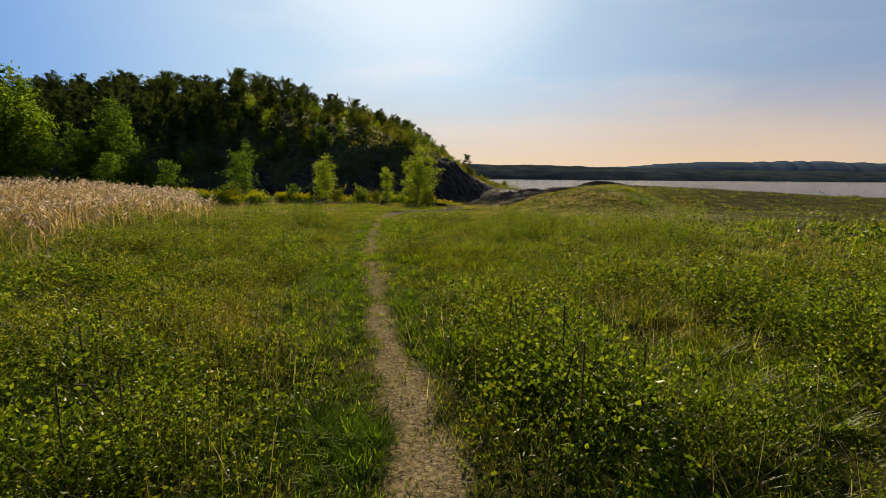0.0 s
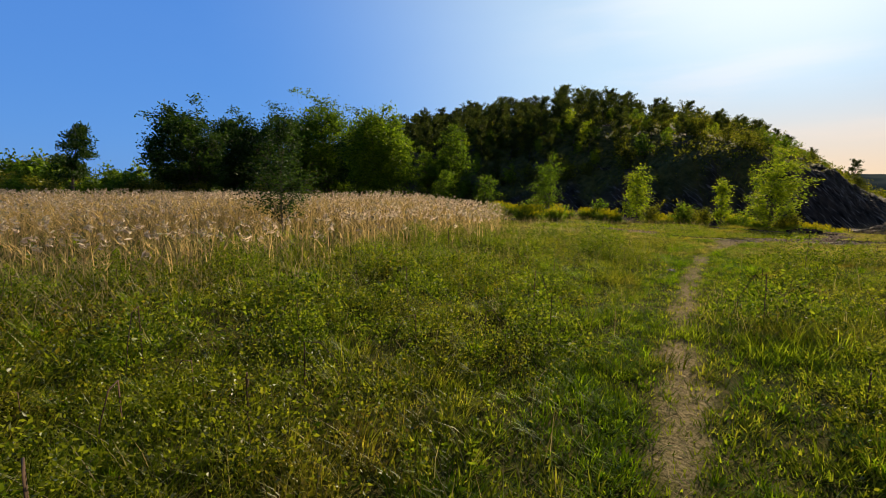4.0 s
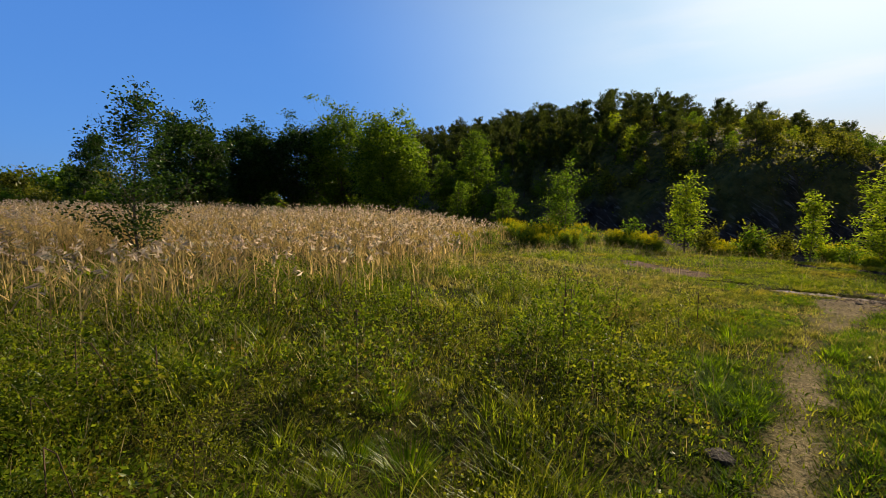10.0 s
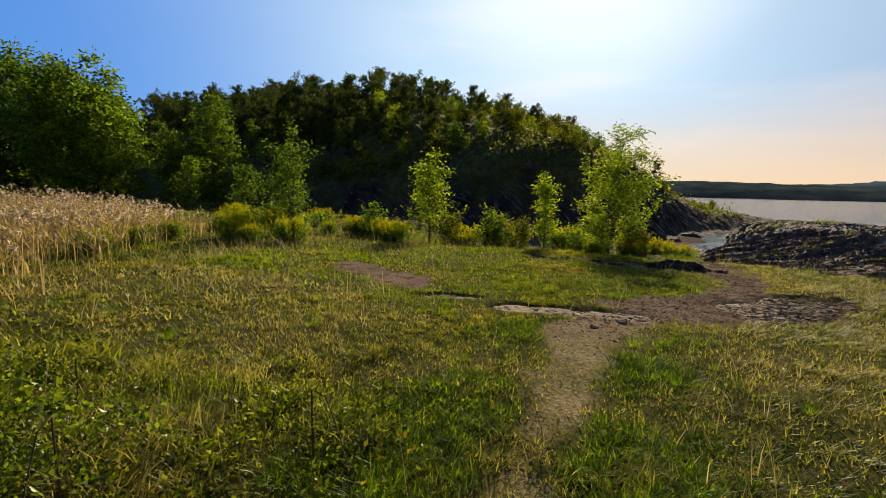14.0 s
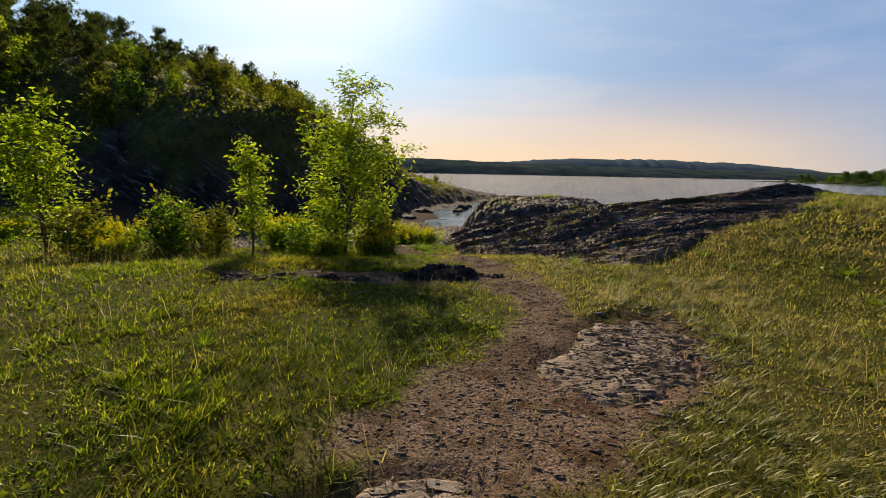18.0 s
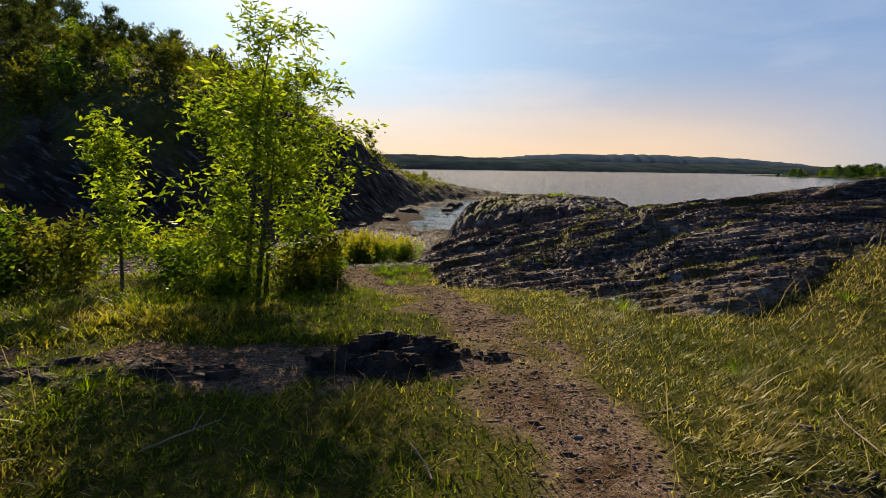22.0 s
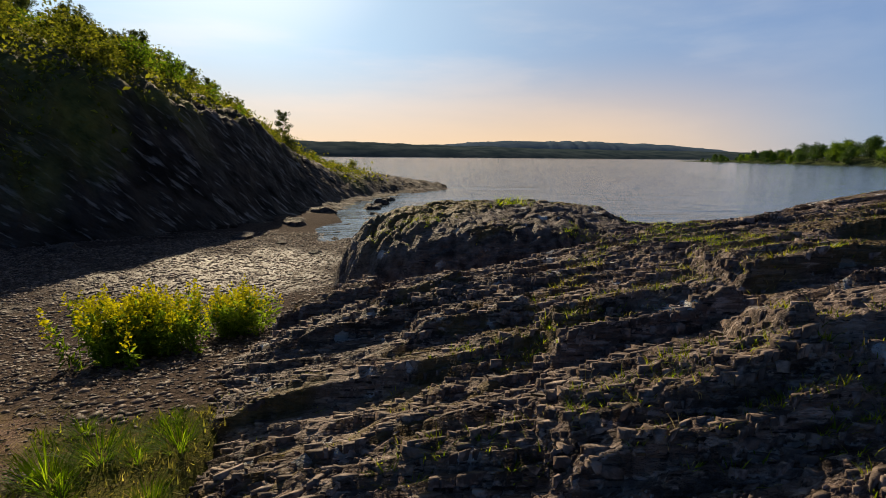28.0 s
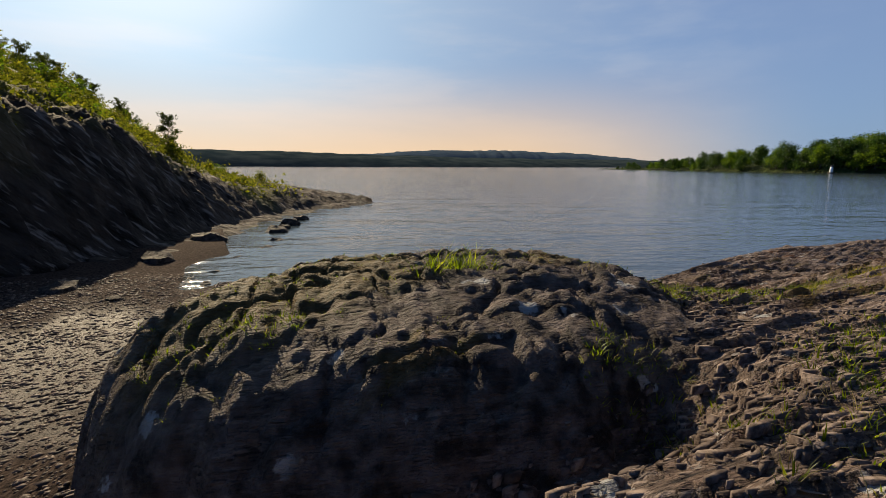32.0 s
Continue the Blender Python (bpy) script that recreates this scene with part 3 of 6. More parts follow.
def plated(z, x, y, q, seed, ragged=1.0, along=0.9, across=0.2, octaves=5, rise=0.0, dip=0.16):
    """Wears a surface down to the bedding planes, which dip to the north: thin long plates with ragged fronts."""
    u, v = x * 0.94 - y * 0.34, x * 0.34 + y * 0.94
    bed = rise * u - dip * v
    k = (z - bed) / q + ragged * fbm(u / along, v / across, octaves, seed)
    f = k - np.floor(k)
    return bed + q * (np.floor(k) + f ** 4)


def shingled(x, y, bed, length, amp, seed):
    """Long thin plates lying like shingles: sharp ragged fronts to the south, backs dipping north."""
    u, v = x * 0.94 - y * 0.34, x * 0.34 + y * 0.94
    w = v / bed + 0.8 * fbm(u / length, v / (bed * 3.5), 3, seed) + 0.5 * fbm(u / (length * 0.22), v / bed, 2, seed + 1)
    i = np.floor(w).astype(np.int64)
    wide = length * (0.5 + pick(i, i * 0 + 3, seed))
    s = u / wide + 9 * pick(i, i * 0 + 17, seed) + 0.12 * fbm(u / bed, v / bed, 2, seed + 4)
    j = np.floor(s).astype(np.int64)
    return amp * ((1 - (w - i)) * (0.45 + 0.9 * pick(i, j, seed + 2)) + 0.3 * pick(i, j, seed + 6))


def strata(x, y):
    u, v = x * 0.94 - y * 0.34, x * 0.34 + y * 0.94
    rough = np.clip(0.55 + 2.2 * fbm(x / 2.2, y / 1.4, 3, 63), 0.05, 1.35)
    h = shingled(x, y, 1.1, 8.0, 0.13, 61) * rough * (1 + 1.3 * step01(3.0, 4.0, x) * (1 - step01(28.6, 30.0, y)) * step01(26.6, 27.4, y))
    h = h + shingled(x, y, 0.36, 2.0, 0.065, 66) * np.clip(0.6 + 2.0 * fbm(x / 1.3, y / 0.8, 3, 67), 0.1, 1.2)
    return (h + 0.06 * fbm(u / 1.6, v / 0.45, 3, 71)) * (1 - 0.45 * step01(5.0, 6.5, x) * step01(28.5, 30.0, y))


def crag(x, y):
    """Ragged hollows and ridges of massive rock."""
    a, b = np.abs(fbm(x / 0.7, y / 0.5, 4, 171)), np.abs(fbm(x / 0.22, y / 0.16, 3, 173))
    u, v = x * 0.94 - y * 0.34, x * 0.34 + y * 0.94
    crack = np.exp(-(fbm(u / 1.1, v / 0.45, 3, 178) / 0.03) ** 2) + 0.6 * np.exp(-(fbm(u / 0.3, v / 0.5, 3, 179) / 0.035) ** 2)
    return 0.06 - 0.14 * a - 0.09 * b - 0.075 * crack + 0.09 * fbm(u / 0.16, v / 0.8, 4, 175) + 0.035 * fbm(x / 0.07, y / 0.06, 2, 176)


LEDGES = [(-6.05, 0.75, 28.53, 0.2), (-8.75, 0.7, 30.65, 0.2), (-6.2, 0.8, 27.5, 0.17), (-7.2, 0.6, 29.3, 0.13), (-4.6, 0.7, 28.9, 0.2), (-7.6, 0.5, 30.1, 0.12), (-5.0, 0.8, 27.9, 0.16)]


def ledges(x, y):
    """Broken steps in the rock: sharp fronts to the south, long backs."""
    u, v = x * 0.94 - y * 0.34, x * 0.34 + y * 0.94
    v = v + 0.12 * fbm(x / 0.4, y / 0.4, 3, 183)
    total = 0.0
    for at, half, front, rise in LEDGES:
        total = total + rise * step01(front - 0.05, front + 0.02, v) * (1 - step01(front + 0.2, front + 1.3, v)) * (1 - step01(half * 0.7, half, np.abs(u - at)))
    return total


def rock_z(x, y):
    inside = rock_inside(x, y)
    base = ground_z(x, y)
    near = step01(-0.15, 0.9, inside)
    north = step01(30.5, 33.5, y)
    body = np.interp(x, [-0.5, 0.6, 1.67, 5.2, 7.4, 10.6, 19, 30], [-0.65, -0.42, -0.12, 0.78, 1.02, 1.4, 1.0, 0.5]) - 0.28 * north * step01(1.5, 4.0, x) - 0.5 * step01(29.6, 33.6, y) * step01(5.5, 8, x) - 0.5 * step01(31.0, 34.0, y) * step01(7.5, 10.0, x)
    body = body + 0.32 * np.exp(-((x - 7.5) / 1.4) ** 2 - ((y - 33.4) / 1.3) ** 2)
    # the shelf drops to the sea on the north side
    body = body - 2.0 * step01(-2.2, 2.0, y - np.minimum(shore_y(x), 37.5)) * step01(3.5, 5.0, x)
    body = body - 0.45 * (1 - step01(1.2, 3.2, x)) * step01(31.0, 33.0, y)
    kd, kv = knob_dist(x, y)
    # the gully along the foot of the knoll
    body = body - 0.5 * np.exp(-((kd - 1.12) / 0.24) ** 2) * (1 - step01(-0.3, 0.2, kv)) * (1 - step01(5.6, 6.4, x))
    k = knob_shape(x, y)
    z = body * (1 - k) + k * (0.74 + 0.2 * step01(-0.8, 0.8, kv) + 0.1 * fbm(x / 1.5, y / 1.5, 3, 73)) + strata(x, y) * (0.35 + 0.65 * near) * (1 - 0.6 * k) - 0.17 + ledges(x, y)
    flat = plated(z, x, y, 0.085, 74, 1.1, 1.5, 0.35, 3, 0.17, 0.30) + shingled(x, y, 0.125, 0.55, 0.034, 69) * np.clip(0.75 + 1.6 * fbm(x / 0.9, y / 0.6, 2, 70), 0.2, 1.2)
    z = flat + (z + crag(x, y) - flat) * np.clip(1.9 * k, 0, 0.94) + 0.008 * fbm(x / 0.09, y / 0.07, 2, 78)
    return np.where(inside > -0.4, base - 0.25 + (z - base + 0.25) * step01(-0.25, 0.22, inside), base - 0.3)


def rock_moss(x, y):
    m = step01(0.12, 0.2, fbm(x / 1.7, y / 0.8, 4, 81)) * step01(-0.05, 0.1, fbm(x / 0.2, y / 0.12, 3, 85)) * 0.8
    top = knob_shape(x, y) * step01(32.8, 33.6, y) * step01(-0.1, 0.1, fbm(x / 0.8, y / 0.8, 3, 83))
    upper = step01(0.02, 0.12, fbm(x / 1.4, y / 0.5, 4, 89)) * step01(5.0, 6.2, x) * (1 - step01(29.5, 31.0, y)) * 0.85
    return np.clip(np.maximum.reduce([m, top, upper]), 0, 1)


def rock_black(x, y):
    """The massive black rock of the knoll and of the step down to the shingle."""
    d, v = knob_dist(x, y)
    knoll = (1 - step01(1.0, 1.2, d)) * (1 - 0.4 * step01(0.8, 1.8, v))
    toe = (1 - step01(0.9, 2.2, x - 0.3 * (y - 29))) * step01(29.0, 30.5, y)
    return np.clip(np.maximum(knoll, 0.7 * toe) * np.clip(0.9 + 1.5 * fbm(x / 0.6, y / 0.6, 3, 59), 0, 1), 0, 1)


def slab_core(x, y):
    """Where the slate itself shows through the gravel."""
    def oval(cx, cy, turn, a, b, seed):
        c, s = math.cos(radians(turn)), math.sin(radians(turn))
        u, v = (x - cx) * c + (y - cy) * s, -(x - cx) * s + (y - cy) * c
        return (1 - step01(0.6, 1.15, np.hypot(u / a, v / b) + 1.1 * fbm(x * 1.7, y * 1.7, 4, seed))) * (1 - step01(23.4, 23.8, y))
    return np.maximum.reduce([oval(0.72, 22.35, 34, 1.45, 0.66, 31), oval(-2.25, 20.78, 6, 1.15, 0.3, 33), oval(-3.85, 21.05, 12, 0.75, 0.2, 35)])


def slab_z(x, y):
    """Worn slate floor with low broken ledges, and the dark hump behind it."""
    h = broken_beds(x, y, 0.24, 0.55, 0.028, 161) * np.clip(0.8 + 1.6 * fbm(x / 0.8, y / 0.8, 3, 165), 0.3, 1.3) + shingled(x, y, 0.11, 0.5, 0.022, 163) + 0.06 * fbm(x / 0.45, y / 0.35, 3, 167)
    core = np.hypot(((x - 0.75) * 0.75 + (y - 22.4) * 0.66) / 1.15, (-(x - 0.75) * 0.66 + (y - 22.4) * 0.75) / 0.62)
    h = h + 0.02 * (1 - step01(0.2, 1.2, core))
    m = slab_core(x, y) + 0.35 * fbm(x / 0.45, y / 0.45, 3, 173)
    z = ground_z(x, y) - 0.16 + (0.75 * h + 0.112) * step01(0.1, 1.0, m)
    return plated(z, x, y, 0.022, 178, 0.9, 0.6, 0.3, 3) * step01(0.1, 0.4, m) + z * (1 - step01(0.1, 0.4, m))


def spread(core_lo, core_hi, fine, far_lo, far_hi, growth=1.14):
    vals = list(np.arange(core_lo, core_hi + 1e-6, fine))
    s, v = fine, core_hi
    while v < far_hi:
        s *= growth
        v += s
        vals.append(v)
    s, v = fine, core_lo
    while v > far_lo:
        s *= growth
        v -= s
        vals.insert(0, v)
    return np.array(vals)


ground = new("ground", grid_mesh("ground", spread(-11, 9, 0.1, -4200, 4200), spread(-2, 35, 0.1, -4200, 4200), ground_surface, MAT_SOIL, {"trail": trail_mask, "gravel": gravel_mask, "shingle": shingle_mask, "wet": wet_mask}))
tagged(ground, "grassy meadow with a worn straw trail and a shingle beach", "ground", kind="structure")
outcrop = new("rock_outcrop", grid_mesh("rock_outcrop", np.concatenate([np.arange(0.2, 8.0, 0.026), np.arange(8.0, 13, 0.08), np.arange(13, 32, 0.25)]), np.concatenate([np.arange(24.6, 35.5, 0.026), np.arange(35.5, 42.0, 0.08)]), rock_z, MAT_ROCK, {"moss": rock_moss, "black": rock_black}, lambda x, y, z: (z > SEA - 0.4) & (rock_inside(x, y) > -0.35), False))
tagged(outcrop, "dark layered slate outcrop with moss and lichen by the water", "rock outcrop", kind="structure")

slab = new("worn_slab", grid_mesh("worn_slab", np.arange(-8, 3.4, 0.025), np.arange(19.8, 26.6, 0.025), slab_z, MAT_SLAB, {"moss": lambda x, y: step01(0.1, 0.22, fbm(x / 0.5, y / 0.5, 3, 175)) * 0.6}, lambda x, y, z: slab_core(x, y) > 0.05, False))
tagged(slab, "worn broken slate floor across the trail", "rock", kind="structure")


def hump_shape(x, y):
    one = np.hypot((x + 0.1 + 0.5 * (y - 25.45)) / 1.0, (y - 25.45) / 0.42)
    two = np.hypot((x + 2.45) / 1.3, (y - 25.75 + 0.12 * (x + 2.45)) / 0.36)
    rag = 1.3 * fbm(x / 0.45, y / 0.35, 4, 191)
    return 0.17 * (1 - step01(0.2, 1.05, one + rag)) + 0.07 * (1 - step01(0.2, 1.0, two + 1.5 * rag))


def hump_z(x, y):
    """Low ragged ledge of dark rock and earth in the shade of the young trees."""
    h = hump_shape(x, y)
    rugged = h * (0.6 + 3.0 * np.abs(fbm(x / 0.26, y / 0.18, 4, 193))) + 0.03 * fbm(x / 0.08, y / 0.07, 2, 195)
    return ground_z(x, y) - 0.045 + plated(rugged, x, y, 0.03, 197, 1.0, 0.5, 0.2, 3)


MAT_EARTHY = surface("dark_earthy_rock", lambda t: mix_rgb(t, noise_fac(t, 2.2, 0.5, 0.66, 5.0), mix_rgb(t, noise_fac(t, 7.0, 0.35, 0.65, 6.0), (0.018, 0.013, 0.011), (0.10, 0.075, 0.062)), (0.12, 0.066, 0.036)), 0.85, ((12.0, 0.9, 0.03, None), (50.0, 0.6, 0.01, None)), 0.15)
ledge = new("rock_ledge", grid_mesh("rock_ledge", np.arange(-4.4, 1.6, 0.03), np.arange(24.7, 26.7, 0.03), hump_z, MAT_EARTHY, None, lambda x, y, z: hump_shape(x, y) > 0.012, False))
tagged(ledge, "low ragged ledge of dark rock and earth beside the trail", "rock", kind="structure")


def hill_moss(x, y):
    d, s = seg_dist(x, y, FOOT)
    face = np.interp(x, [-34, -22, -14, 2, 8], [0.3, 0.7, 1.7, 2.0, 1.5])
    return np.clip(step01(face, face + 1.6, d + 5 * fbm(x / 3, y / 3, 4, 91)) * step01(-0.26, -0.14, fbm(x / 5, y / 2.5, 4, 93)), 0, 1) * step01(7.0, 14.0, 20.0 - x)


hill = new("hill", grid_mesh("hill", np.concatenate([np.arange(-140, -45, 1.2), np.arange(-45, -14, 0.35), np.arange(-14, 18.0, 0.14)]), np.concatenate([np.arange(42.0, 58, 0.14), np.arange(58, 74, 0.35), np.arange(74, 112, 1.0)]), hill_z, MAT_CLIFF, {"moss": hill_moss}, lambda x, y, z: z > -2.0, False))
tagged(hill, "steep rocky hill with a dark cliff foot and scrub", "hill", kind="structure")

water_me = mesh_np("water", [(-4500, 36, SEA), (4500, -4500, SEA), (4500, 4500, SEA), (-4500, 4500, SEA), (3.0, 34.5, SEA), (60, 29, SEA)], None, [(0, 4, 3), (4, 2, 3), (4, 5, 2), (5, 1, 2)], MAT_WATER)
water = tagged(new("water", water_me), "calm grey-blue sea with small ripples", "water", kind="structure")

# ---- growing things ----


def blades(base, height, width, lean, bend, rng, segs=2, ang=None):
    """Curved tapering blades as one point and face array. base (n,3); height, width, lean (n); bend (n): how far the tip tips over."""
    n = len(base)
    ang = rng.random(n) * 2 * np.pi if ang is None else ang
    out = np.stack([np.cos(ang), np.sin(ang), np.zeros(n)], 1)
    side = np.stack([-np.sin(ang), np.cos(ang), np.zeros(n)], 1)
    ang2 = ang + (rng.random(n) - 0.5) * 2.0
    side2 = np.stack([-np.sin(ang2), np.cos(ang2), np.zeros(n)], 1)
    rows = []
    for k in range(segs + 1):
        f = k / segs
        c = base + out * (lean * f + bend * f * f)[:, None] + np.array([0, 0, 1.0]) * (height * (f - 0.25 * bend / np.maximum(height, 1e-3) * f * f))[:, None]
        if k < segs:
            w = (width * (1 - 0.45 * f))[:, None] * 0.5
            sd = side * (1 - f) + side2 * f
            rows += [c - sd * w, c + sd * w]
        else:
            rows.append(c)
    per = 2 * segs + 1
    verts = np.stack(rows, 1).reshape(-1, 3)
    o = np.arange(n)[:, None] * per
    quads = np.concatenate([o + np.array([[2 * k, 2 * k + 1, 2 * k + 3, 2 * k + 2]]) for k in range(segs - 1)]) if segs > 1 else None
    tris = o + np.array([[2 * segs - 2, 2 * segs - 1, 2 * segs]])
    return verts, quads, tris


def leaves_np(at, size, rng, up=0.3, narrow=0.55, droop=0.0, axis=None):
    """Folded pointed leaves, two triangles each."""
    n = len(at)
    if axis is None:
        a = rng.normal(size=(n, 3))
        a[:, 2] = a[:, 2] * 0.5 + up - droop
    else:
        a = axis
    a = a / np.linalg.norm(a, axis=1)[:, None]
    b = np.cross(a, rng.normal(size=(n, 3)))
    b = b / np.linalg.norm(b, axis=1)[:, None]
    c = np.cross(a, b)
    s = size[:, None]
    mid = at + a * s * 0.45
    verts = np.stack([at, mid - b * s * narrow * 0.5 + c * s * 0.1, at + a * s, mid + b * s * narrow * 0.5 + c * s * 0.1], 1).reshape(-1, 3)
    o = np.arange(n)[:, None] * 4
    return verts, None, np.concatenate([o + np.array([[0, 1, 2]]), o + np.array([[0, 2, 3]])])


def join_np(name, parts, material):
    """One mesh from several (verts, quads, tris)."""
    vs, qs, ts, o = [], [], [], 0
    for v, q, t in parts:
        vs.append(v)
        if q is not None and len(q):
            qs.append(q + o)
        if t is not None and len(t):
            ts.append(t + o)
        o += len(v)
    return mesh_np(name, np.concatenate(vs), np.concatenate(qs) if qs else None, np.concatenate(ts) if ts else None, material)


def tube_np(line, radii, sides=6):
    line = np.asarray(line, dtype=float)
    rows = []
    for i, p in enumerate(line):
        d = line[min(i + 1, len(line) - 1)] - line[max(i - 1, 0)]
        d = d / (np.linalg.norm(d) + 1e-9)
        a = np.cross(d, (0.31, 0.95, 0.05))
        a = a / (np.linalg.norm(a) + 1e-9)
        b = np.cross(d, a)
        th = np.arange(sides) * 2 * np.pi / sides
        rows.append(p + radii[i] * (np.cos(th)[:, None] * a + np.sin(th)[:, None] * b))
    verts = np.concatenate(rows + [line[-1:]])
    quads = []
    for i in range(len(line) - 1):
        for k in range(sides):
            quads.append((i * sides + k, i * sides + (k + 1) % sides, (i + 1) * sides + (k + 1) % sides, (i + 1) * sides + k))
    e = (len(line) - 1) * sides
    return verts, np.array(quads), np.array([(e + k, e + (k + 1) % sides, len(verts) - 1) for k in range(sides)])


def limb_line(start, direction, length, rng, wobble=0.12, rise=0.15, n=6):
    pts = [np.array(start, dtype=float)]
    d = np.array(direction, dtype=float)
    for _ in range(n - 1):
        d = d + rng.normal(size=3) * wobble + np.array([0, 0, rise / n])
        d = d / np.linalg.norm(d)
        pts.append(pts[-1] + d * length / (n - 1))
    return np.array(pts)


def tree_meshes(name, seed, height, stems=1, radius=0.05, bare=0.15, reach=0.3, limbs=16, leaves=2500, leaf=0.09, up=0.5, clump=0.16, leaf_mat=None, pointed=0.7, narrow=0.55, droop=0.0, twigs=3, sides=5, split=False, clusters=0):
    """Trunk with limbs and twigs, and a crown of single leaves set in clumps along them."""
    rng = np.random.default_rng(seed)
    wood, tips, stem_at = [], [], []
    for s in range(stems):
        stem_at.append(len(wood))
        h = height * (1 if s == 0 else 0.65 + 0.25 * rng.random())
        off = rng.normal(size=2) * (0.0 if s == 0 else 0.09 * height ** 0.5)
        d0 = np.array([off[0] * 0.8, off[1] * 0.8, 1.0])
        trunk = limb_line((off[0], off[1], -0.1), d0 / np.linalg.norm(d0), h, rng, 0.05, 0.3, 9)
        wood.append(tube_np(trunk, np.linspace(radius, radius * 0.12, 9) * (1 if s == 0 else 0.75), 7))
        tips.append(trunk[-3:])
        for k in range(max(4, limbs // stems)):
            f = bare + (0.97 - bare) * (k + rng.random()) / max(4, limbs // stems)
            i = f * 8
            p = trunk[int(i)] * (1 - i % 1) + trunk[min(int(i) + 1, 8)] * (i % 1)
            ang = k * 2.4 + rng.random()
            outline = 1.05 - pointed * f if pointed > 0 else math.sqrt(max(0.12, 1 - ((f - 0.4) / 0.64) ** 2))
            width = reach * height * outline * (0.55 + 0.7 * rng.random()) * (0.55 + 0.45 * min(1, (f - bare) / 0.15 + 0.3))
            d = np.array([math.cos(ang), math.sin(ang), up + 0.5 * rng.random() - 0.3 * (1 - f)])
            limb = limb_line(p, d / np.linalg.norm(d), width, rng, 0.18, 0.25, 6)
            r = radius * 0.35 * (1.1 - f)
            wood.append(tube_np(limb if sides > 3 else limb[::5], np.linspace(max(r, 0.006), 0.004, 6 if sides > 3 else 2), sides))
            tips.append(limb[2:])
            for _ in range(twigs):
                j = 1 + int(rng.integers(0, 5))
                td = (limb[j] - limb[j - 1])
                td = td / np.linalg.norm(td) + rng.normal(size=3) * 0.6
                tw = limb_line(limb[j], td / np.linalg.norm(td), width * (0.25 + 0.3 * rng.random()), rng, 0.2, 0.1, 4)
                wood.append(tube_np(tw, np.linspace(max(r * 0.4, 0.004), 0.002, 4), 3))
                tips.append(tw[1:])
    tips = np.concatenate(tips)
    if clusters:
        tips = tips[rng.integers(0, len(tips), clusters)] + rng.normal(size=(clusters, 3)) * 0.5 * clump
        if pointed == 0:
            # a full round crown: leaf masses fill a lumpy dome round the limbs
            way = rng.normal(size=(clusters, 3))
            way = way / np.linalg.norm(way, axis=1)[:, None]
            turn = np.arctan2(way[:, 1], way[:, 0])
            lump = 1 + 0.14 * np.sin(3 * turn + seed + 4 * way[:, 2]) + 0.10 * np.sin(5 * turn + 7 * way[:, 2])
            dome = way * (lump * (0.5 + 0.5 * np.sqrt(rng.random(clusters))))[:, None] * np.array([reach, reach, 0.44]) * height * np.array([0.92, 0.92, 1.0]) + np.array([0, 0, 0.55 * height])
            dome[:, 2] = np.maximum(dome[:, 2], 0.05 * height)
            tips = np.where((rng.random(clusters) < 0.8)[:, None], dome, tips)
    pick = tips[rng.integers(0, len(tips), leaves)]
    at = pick + rng.normal(size=(leaves, 3)) * clump * np.array([1, 1, 0.65 if clusters else 0.8])
    at[:, 2] = np.maximum(at[:, 2], 0.12)
    size = leaf * (0.6 + 0.8 * rng.random(leaves))
    crown = join_np(name + "_crown", [leaves_np(at, size, rng, 0.25, narrow, droop)], leaf_mat)
    if not split:
        return join_np(name + "_trunk", wood, MAT_BARK), crown
    parts = []
    for a, b in zip(stem_at, stem_at[1:] + [len(wood)]):
        per = 1 + twigs
        parts.append((join_np(name + "_stem", wood[a:a + 1], MAT_BARK), [join_np(name + "_limb", wood[i:i + per], MAT_BARK) for i in range(a + 1, b, per)]))
    return parts, crown


def pine_meshes(name, seed, height, leaf_mat, dense=1300, lean=0.1, wide=0.34, spire=0.85, limbs=18, first=0.22, lift=0.15):
    """Ragged wind-blown pine: limbs with needle tufts."""
    rng = np.random.default_rng(seed)
    trunk = limb_line((0, 0, -0.2), (lean, 0.0, 1.0), height, rng, 0.08, 0.2, 8)
    wood, tips = [tube_np(trunk, np.linspace(0.022 * height, 0.01, 8), 6)], [trunk[-2:]]
    for k in range(limbs):
        f = first + (0.98 - first) * (k + rng.random()) / limbs
        i = f * 7
        p = trunk[int(i)] * (1 - i % 1) + trunk[min(int(i) + 1, 7)] * (i % 1)
        ang = k * 2.4 + rng.random()
        w = height * wide * (1.12 - spire * f) * (0.35 + 0.95 * rng.random())
        limb = limb_line(p, (math.cos(ang) + lean, math.sin(ang), lift + 0.5 * f), w, rng, 0.22, 0.3, 5)
        wood.append(tube_np(limb[::2], np.linspace(0.02, 0.006, 3), 3))
        tips.append(limb[2:])
    tips = np.concatenate(tips)
    tuft = tips[rng.integers(0, len(tips), dense // 14)] + rng.normal(size=(dense // 14, 3)) * 0.035 * height * np.array([1, 1, 0.6])
    at = np.repeat(tuft, 14, 0) + rng.normal(size=(dense // 14 * 14, 3)) * 0.018 * height
    axis = rng.normal(size=at.shape) + np.array([0, 0, 0.8])
    return join_np(name + "_trunk", wood, MAT_BARK), join_np(name + "_crown", [leaves_np(at, 0.042 * height * (0.6 + 0.8 * rng.random(len(at))), rng, 0, 0.3, 0, axis)], leaf_mat)


